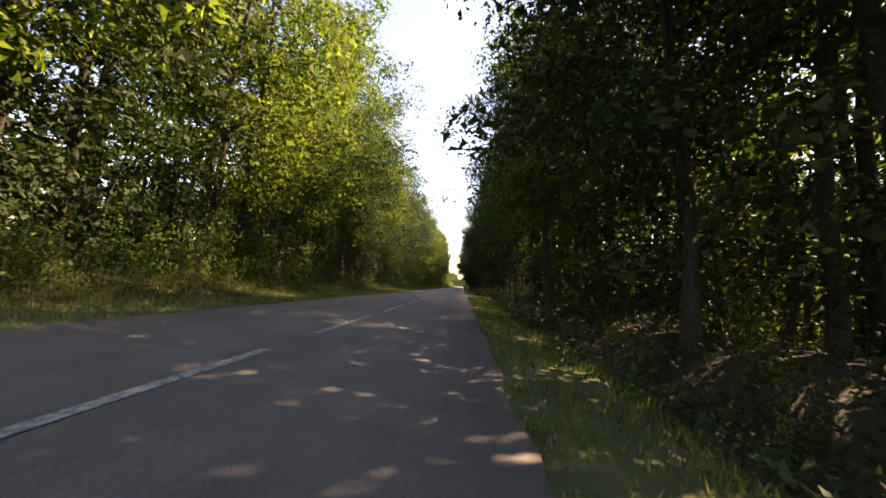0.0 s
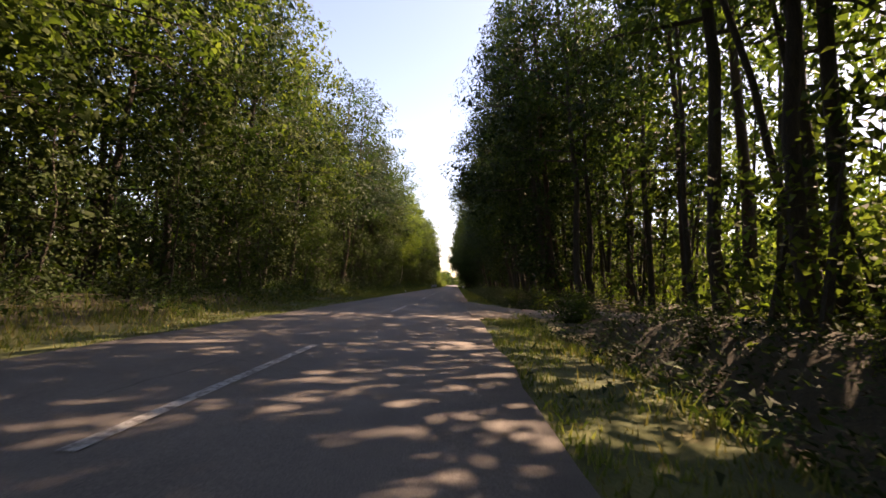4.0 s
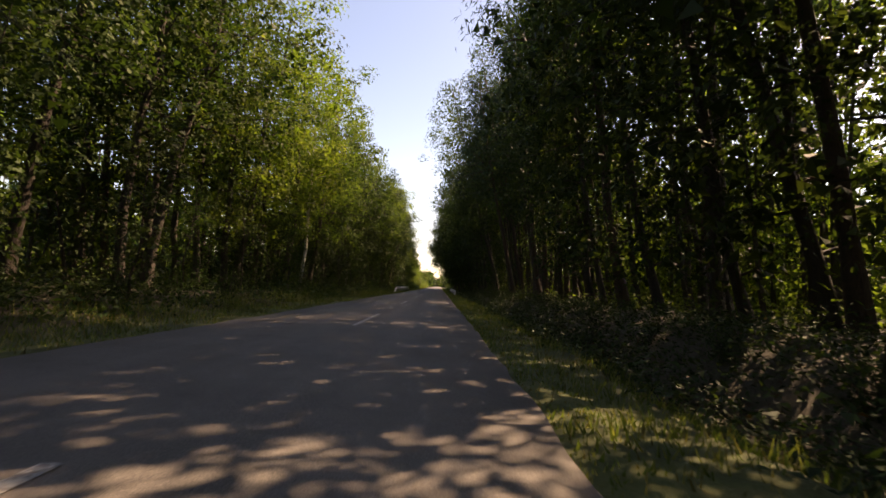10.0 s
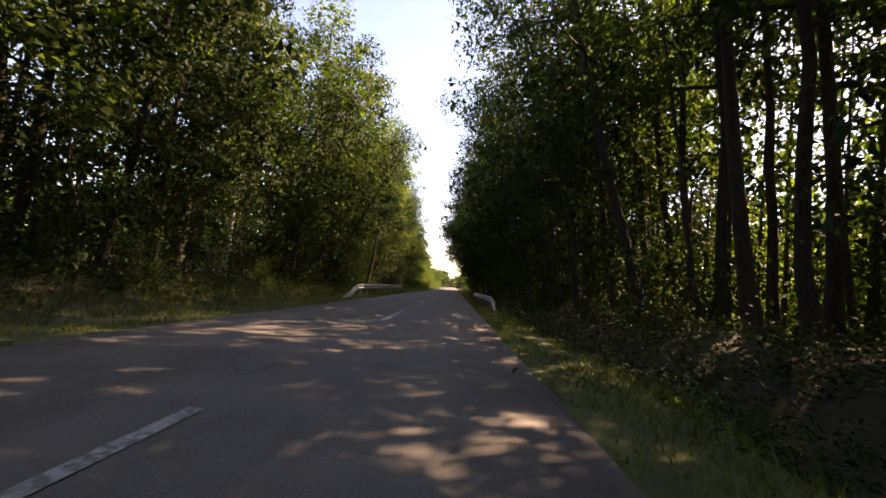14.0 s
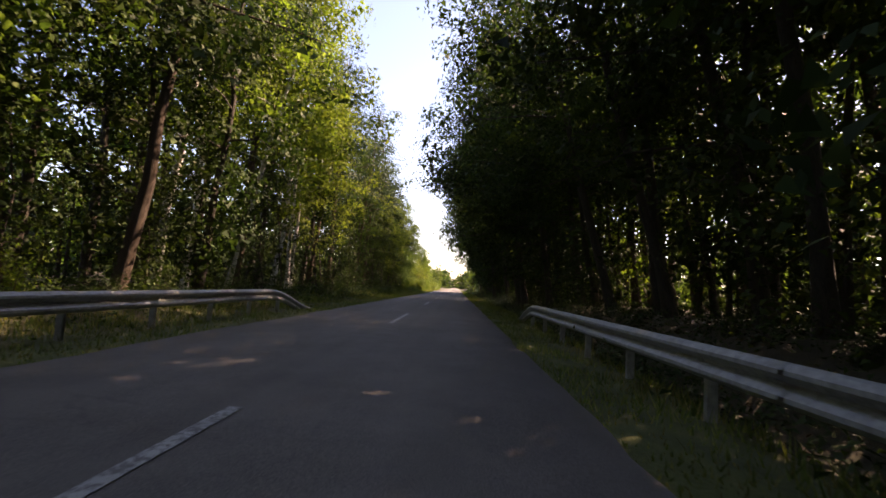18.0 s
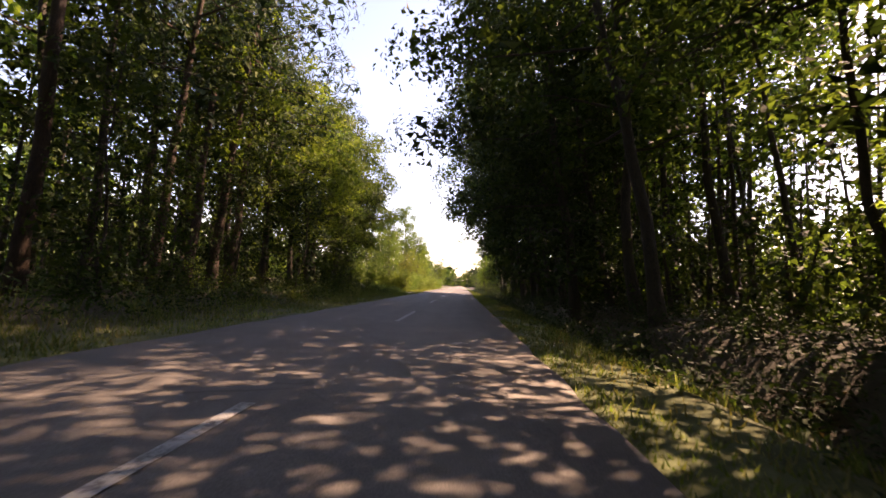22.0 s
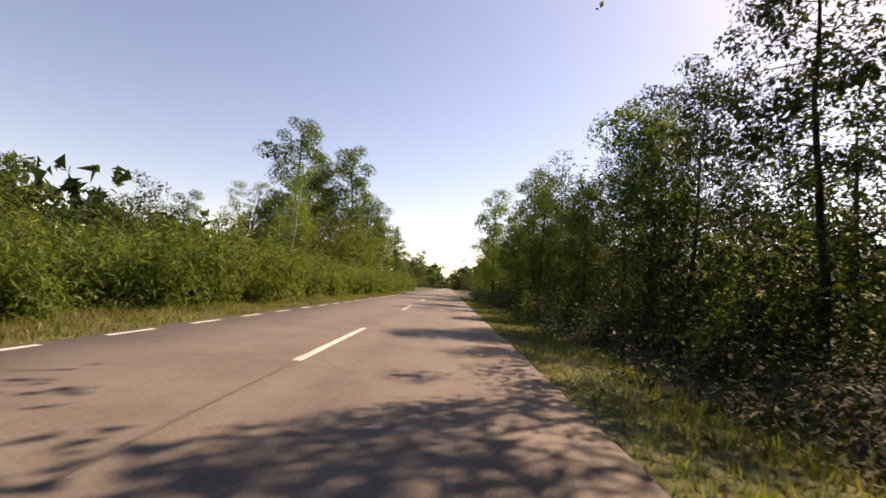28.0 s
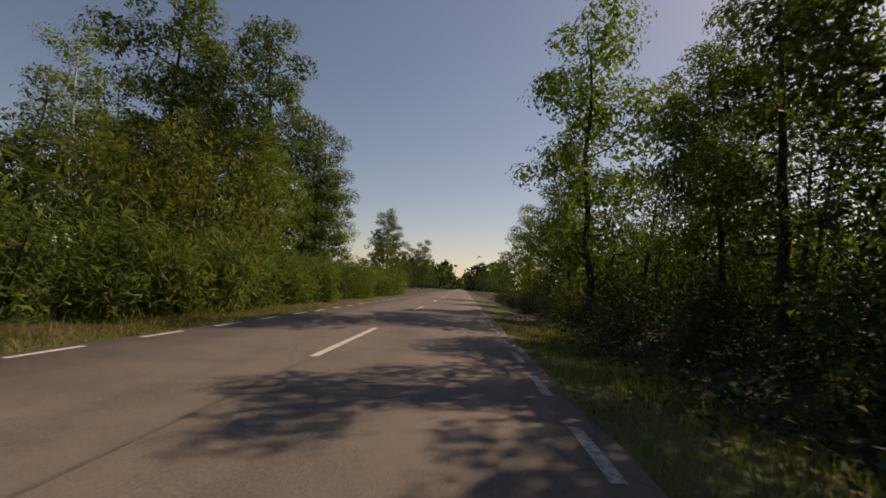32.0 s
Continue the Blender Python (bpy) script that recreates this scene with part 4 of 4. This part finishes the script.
woodland("understorey", "leafy understorey between the trunks, shade put into dark leaves", 63, 1, 0, 44, 9.5, 16, 22, 480, 6.0, None, 0.24, 0.9, (2, 3), 1.1)
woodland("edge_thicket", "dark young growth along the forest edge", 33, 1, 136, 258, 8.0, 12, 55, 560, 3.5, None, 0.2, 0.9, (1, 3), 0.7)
woodland("horizon_woods", "far dark woods closing the road's end", 36, 1, 470, 800, 5, 40, 110, 220, 15, None, 1.7, 0.8, (1, 3))
woodland("horizon_woods", "far dark woods closing the road's end", 37, -1, 470, 800, 5, 40, 110, 220, 15, None, 1.7, 0.8, (1, 3))
woodland("roadside_copse", "dense copse of slim trees beside the road", 34, 1, 258, 330, 9.5, 17, 85, 1050, 8.0, None, 0.18, 0.9, (1, 3), 1.0)
woodland("open_copse", "low green copse behind the hedge", 35, -1, 247, 330, 11, 22, 46, 1300, 3.7, None, 0.135, 1.0, loose=0.9)
woodland("deep_forest", "deep dark forest far behind the roadside trees", 51, -1, -90, 246, 38, 120, 300, 130, 15, None, 2.0, 0.9, (1, 3))
woodland("deep_forest", "deep dark forest far behind the roadside trees", 52, 1, -90, 48, 32, 110, 120, 130, 15, None, 2.0, 0.9, (1, 3))
woodland("deep_forest", "deep dark forest beyond the sunny clearing", 53, 1, 48, 140, 42, 110, 110, 130, 14, None, 2.0, 0.9)
woodland("deep_forest", "deep dark forest far behind the roadside trees", 54, 1, 140, 205, 34, 110, 80, 130, 15, None, 2.0, 0.9, (1, 3))
woodland("deep_forest", "deep dark forest behind the open roadside land", 55, -1, 246, 330, 34, 110, 110, 130, 10, None, 2.0, 0.8, (1, 3))
woodland("horizon_woods", "far dark woods closing the road's end", 38, 1, 822, 900, -60, 60, 60, 220, 17, None, 2.2, 0.8, (1, 3))
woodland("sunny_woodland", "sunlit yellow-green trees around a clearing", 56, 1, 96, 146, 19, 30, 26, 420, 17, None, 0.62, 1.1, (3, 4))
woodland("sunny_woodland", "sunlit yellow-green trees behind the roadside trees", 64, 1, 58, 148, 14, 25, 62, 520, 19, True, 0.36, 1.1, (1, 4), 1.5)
# Again only the pale leaves, for a bright backdrop between the trunks.
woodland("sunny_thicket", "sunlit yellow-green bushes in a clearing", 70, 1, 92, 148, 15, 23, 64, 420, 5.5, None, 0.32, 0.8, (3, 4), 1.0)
woodland("evening_woodland", "dense woodland behind the guard rail", 65, 1, 134, 182, 12, 21, 34, 850, 20, None, 0.4)
woodland("understorey", "leafy understorey behind the guard rail, shade put into dark leaves", 66, 1, 136, 180, 9.5, 15, 32, 520, 8.0, None, 0.26, 0.9, (2, 3), 1.1)
# Leaves held high above open trunks, added to keep sun off bank and verge.
woodland("understorey", "crowns added behind the roadside trees to block the sun", 67, 1, 54, 98, 11, 17, 26, 560, 12.5, True, 0.3, 2.4, (1, 3), 1.5)
# Added only to shade the road; nothing at eye level.
woodland("high_crowns", "high crowns added behind the roadside trees to shade the road", 71, 1, 114, 142, 11, 16, 16, 620, 15, None, 0.3, 3.6, (1, 3), 1.5)
# Two more belts of added crowns that block the sun from the right.
woodland("understorey", "crowns added behind the roadside trees to block the sun", 68, 1, 176, 253, 10.5, 17, 52, 560, 12.5, None, 0.3, 2.4, (2, 3), 1.5, gap=(205, 208))
woodland("understorey", "crowns added behind the roadside trees to block the sun", 69, 1, -4, 48, 11, 17, 18, 560, 12.5, True, 0.3, 2.2, (2, 3), 1.5)
woodland("low_thicket", "low dark thicket behind the last roadside trees", 57, 1, 200, 250, 19, 32, 42, 380, 7, None, 0.7, 0.8, (1, 3))
woodland("copse_backing", "dark dense growth behind the roadside copse", 58, 1, 252, 360, 18, 46, 120, 240, 7.5, None, 0.95, 0.75, (1, 3))

# ---- grass and undergrowth ----
def grass(name, label, seed, side, count, y0, y1, x0, x1, low, high, material, edge=1.0):
    """Upright blades, thickest beside the asphalt."""
    rng = np.random.default_rng(seed)
    f = rng.uniform(0, 1, count) ** edge
    y = rng.uniform(y0, y1, count)
    x = side * (x0 + (x1 - x0) * f + 0.22 * np.clip((y - 238) / 14, 0, 1))
    tuft = np.array([noise.noise((a * 0.9, b * 0.9, seed)) for a, b in zip(x, y)])
    ok = tuft > -0.28
    if side > 0:
        ok &= np.array([not 48.6 < b < 62.0 or a > entry_shape(b)[1] - 0.1 for a, b in zip(x, y)])
    else:
        ok &= ~((y > TRACK[0] + 0.4) & (y < TRACK[1] - 0.2))
    x, y, tuft, f = x[ok], y[ok], tuft[ok], f[ok]
    n = len(x)
    z = np.array([ground_z(a, b) for a, b in zip(x, y)]) - 0.01
    h = rng.uniform(low, high, n) * (0.75 + 0.9 * np.clip(tuft, -0.3, 0.6)) * (0.3 + 0.9 * f)
    a = rng.uniform(0, 6.28, n)
    w = rng.uniform(0.006, 0.014, n)
    lean = rng.normal(0, 0.35, (n, 2)) * h[:, None]
    p = np.stack([x, y, z], axis=1)
    side_v = np.stack([np.cos(a) * w, np.sin(a) * w, np.zeros(n)], axis=1)
    tip = p + np.stack([lean[:, 0], lean[:, 1], h], axis=1)
    co = np.stack([p - side_v, p + side_v, tip], axis=1).reshape(-1, 3)
    return tagged(new(name, raw_mesh(name, co, [3] * n, [material])), label, "grass", kind="stuff")


grass("verge_grass", "uneven green roadside grass", 1, 1, 130000, -2, 300, 2.72, 4.8, 0.07, 0.27, M_BLADE, edge=1.3)
grass("verge_grass", "uneven green roadside grass", 2, -1, 120000, 3, 300, 2.58, 6.4, 0.08, 0.32, M_BLADE, edge=1.2)
grass("dry_grass", "dry straw-coloured roadside grass", 3, -1, 16000, 3, 300, 2.6, 5.2, 0.08, 0.26, M_STRAW)
grass("dry_grass", "dry straw-coloured roadside grass", 4, 1, 22000, -2, 300, 2.75, 4.4, 0.06, 0.2, M_STRAW)


def undergrowth(name, label, seed, side, clumps, per, y0, y1, x0, x1, high, size, material):
    """Ferns, brambles and seedlings on the forest floor."""
    rng = np.random.default_rng(seed)
    co = []
    total = 0
    for _ in range(clumps):
        x, y = side * (x0 + (x1 - x0) * rng.uniform() ** 1.4), rng.uniform(y0, y1)
        if not off_entry(x, y):
            continue
        h, r = high * rng.uniform(0.35, 1.2), rng.uniform(0.25, 0.6)
        c = np.stack([x + rng.normal(0, r, per), y + rng.normal(0, r, per), ground_z(x, y) + np.abs(rng.normal(0, h * 0.5, per))], axis=1)
        co.append(leaf_corners(c, leaf_normals(per, rng, 0.8), rng.uniform(size * 0.6, size * 1.4, per), 0.5, rng, 3))
        total += per
    return tagged(new(name, raw_mesh(name, np.concatenate(co), [3] * total, [material])), label, "undergrowth", kind="stuff")


undergrowth("undergrowth", "dark brambles and ferns on the ditch bank", 21, 1, 4200, 36, -3, 300, 4.4, 10, 0.6, 0.12, M_HORN_SHADE)
undergrowth("undergrowth", "green seedlings and ferns at the forest edge", 22, -1, 1900, 38, 0, 245, 5.3, 13, 0.7, 0.15, M_DEEP)
undergrowth("undergrowth", "dark ferns and seedlings under the trees", 30, -1, 1700, 34, 0, 236, 6.2, 12, 0.8, 0.14, M_HORN_SHADE)
undergrowth("sunny_undergrowth", "yellow-green seedlings in sunny gaps", 23, 1, 500, 45, 40, 150, 10, 26, 1.2, 0.25, M_LIGHT)
undergrowth("brambles", "dark brambles hanging over the ditch bank", 29, 1, 2600, 30, -3, 250, 5.2, 8.2, 0.45, 0.11, M_HORN_SHADE)
grass("tall_grass", "tall uncut grass along the forest edge", 6, -1, 9000, 226, 242.4, 4.0, 7.0, 0.25, 0.6, M_BLADE)
grass("tall_grass", "tall uncut grass by the side track", 5, -1, 16000, 218, 262, 4.2, 10, 0.3, 0.8, M_BLADE)
undergrowth("scrub", "dark scrub under the roadside copse", 25, 1, 1500, 40, 252, 330, 6.4, 16, 1.1, 0.12, M_HORN_SHADE)
undergrowth("dead_bracken", "brown dead bracken and brambles on the ditch bank", 26, 1, 650, 40, -3, 258, 4.8, 8, 0.4, 0.095, M_BRACKEN)
grass("dry_grass", "golden straw-coloured grass beside the open road", 7, 1, 15000, 246, 300, 2.75, 4.9, 0.08, 0.24, M_STRAW)
grass("dry_grass", "golden straw-coloured grass beside the open road", 8, -1, 13000, 246, 305, 2.75, 5.2, 0.06, 0.2, M_STRAW)
undergrowth("brambles", "low dark brambles along the top of the ditch", 27, 1, 1500, 36, 55, 145, 5.6, 8.6, 0.35, 0.1, M_HORN_SHADE)
undergrowth("undergrowth", "green plants at the end of the forest", 28, -1, 420, 40, 226, 262, 6.0, 16, 0.6, 0.14, M_BROOM)

grass("tall_grass", "tall green grass under the forest edge", 9, -1, 26000, 0, 236, 4.4, 6.6, 0.25, 0.55, M_BLADE)
grass("tall_grass", "tall seeding grass on the far verge", 10, -1, 5000, 2, 40, 4.6, 6.8, 0.4, 0.8, M_STRAW)


def litter(x, y):
    """A crumpled scrap of white paper."""
    rng = random.Random(4)
    bm = bmesh.new()
    bmesh.ops.create_icosphere(bm, subdivisions=2, radius=0.13)
    for v in bm.verts:
        v.co *= rng.uniform(0.7, 1.15)
        v.co.z *= 0.6
    me = bpy.data.meshes.new("paper_scrap")
    bm.to_mesh(me)
    bm.free()
    me.materials.append(M_PAPER)
    ob = tagged(new("paper_scrap", me), "small crumpled white paper scrap lying in verge grass", "litter")
    ob.location = (x, y, ground_z(x, y) + 0.06)
    return ob


litter(-3.6, 85.5)

# ---- guard rails ----
def guard_rail(side, label):
    """W-beam rail on posts, its ends ramped down to the ground."""
    x = side * 4.1
    root = tagged(new("guard_rail"), label, "guard rail", "guard rails")
    root.location = (x, 149.5, 0)

    def top(y):
        k = min(smooth_step(145.3, 149.6, y), 1 - smooth_step(171.6, 175.9, y))
        return -0.12 + 0.73 * k

    prof = [(0.0, 0.0), (0.035, -0.015), (0.075, -0.05), (0.075, -0.085), (0.03, -0.125), (-0.012, -0.15), (-0.012, -0.17),
            (0.03, -0.195), (0.075, -0.235), (0.075, -0.27), (0.035, -0.305), (0.0, -0.32)]
    pos = [(a, b) for a, b in prof] + [(a - 0.004, b) for a, b in reversed(prof)]
    y, n = 145.3, len(pos)
    while y < 175.8:
        y1 = min(y + 4.0, 175.9)
        verts, faces, steps = [], [], 6
        for j in range(steps + 1):
            yy = y + (y1 + 0.05 - y) * j / steps
            for a, b in pos:
                verts.append((-side * (a + 0.1), yy - 149.5, top(yy) + b + 0.002 * (int(y) % 2)))
        for j in range(steps):
            faces += [(j * n + i, j * n + (i + 1) % n, (j + 1) * n + (i + 1) % n, (j + 1) * n + i) for i in range(n)]
        faces += [tuple(range(n)), tuple(reversed(range(steps * n, steps * n + n)))]
        part("beam", mesh_of("beam", verts, faces, M_STEEL), root)
        y = y1
    y = 146.5
    while y < 175.5:
        g, t = ground_z(x, y) - 0.3, top(y) - 0.05
        verts, faces = [], []
        c = [(-0.05, -0.03), (0.05, -0.03), (0.05, -0.022), (-0.042, -0.022), (-0.042, 0.022), (0.05, 0.022), (0.05, 0.03), (-0.05, 0.03)]
        verts = [(a, y - 149.5 + b, z) for z in (g, t) for a, b in c]
        faces = [(i, (i + 1) % 8, 8 + (i + 1) % 8, 8 + i) for i in range(8)] + [(8, 9, 10, 11), (11, 12, 15, 8), (12, 13, 14, 15)]
        post = part("post", mesh_of("post", verts, faces, M_STEEL), root)
        if t > 0.3:
            verts = [(-side * dx, y - 149.5 + dy, t + dz) for dx in (0.045, 0.105) for dy in (-0.04, 0.04) for dz in (-0.16, -0.02)]
            faces = [(0, 1, 3, 2), (4, 6, 7, 5), (0, 4, 5, 1), (2, 3, 7, 6), (0, 2, 6, 4), (1, 5, 7, 3)]
            part("spacer", mesh_of("spacer", verts, faces, M_STEEL), post)
        y += 2.0
    return root


guard_rail(1, "grey galvanised steel guard rail on posts, ends ramped down")
guard_rail(-1, "grey galvanised steel guard rail on posts, ends ramped down")
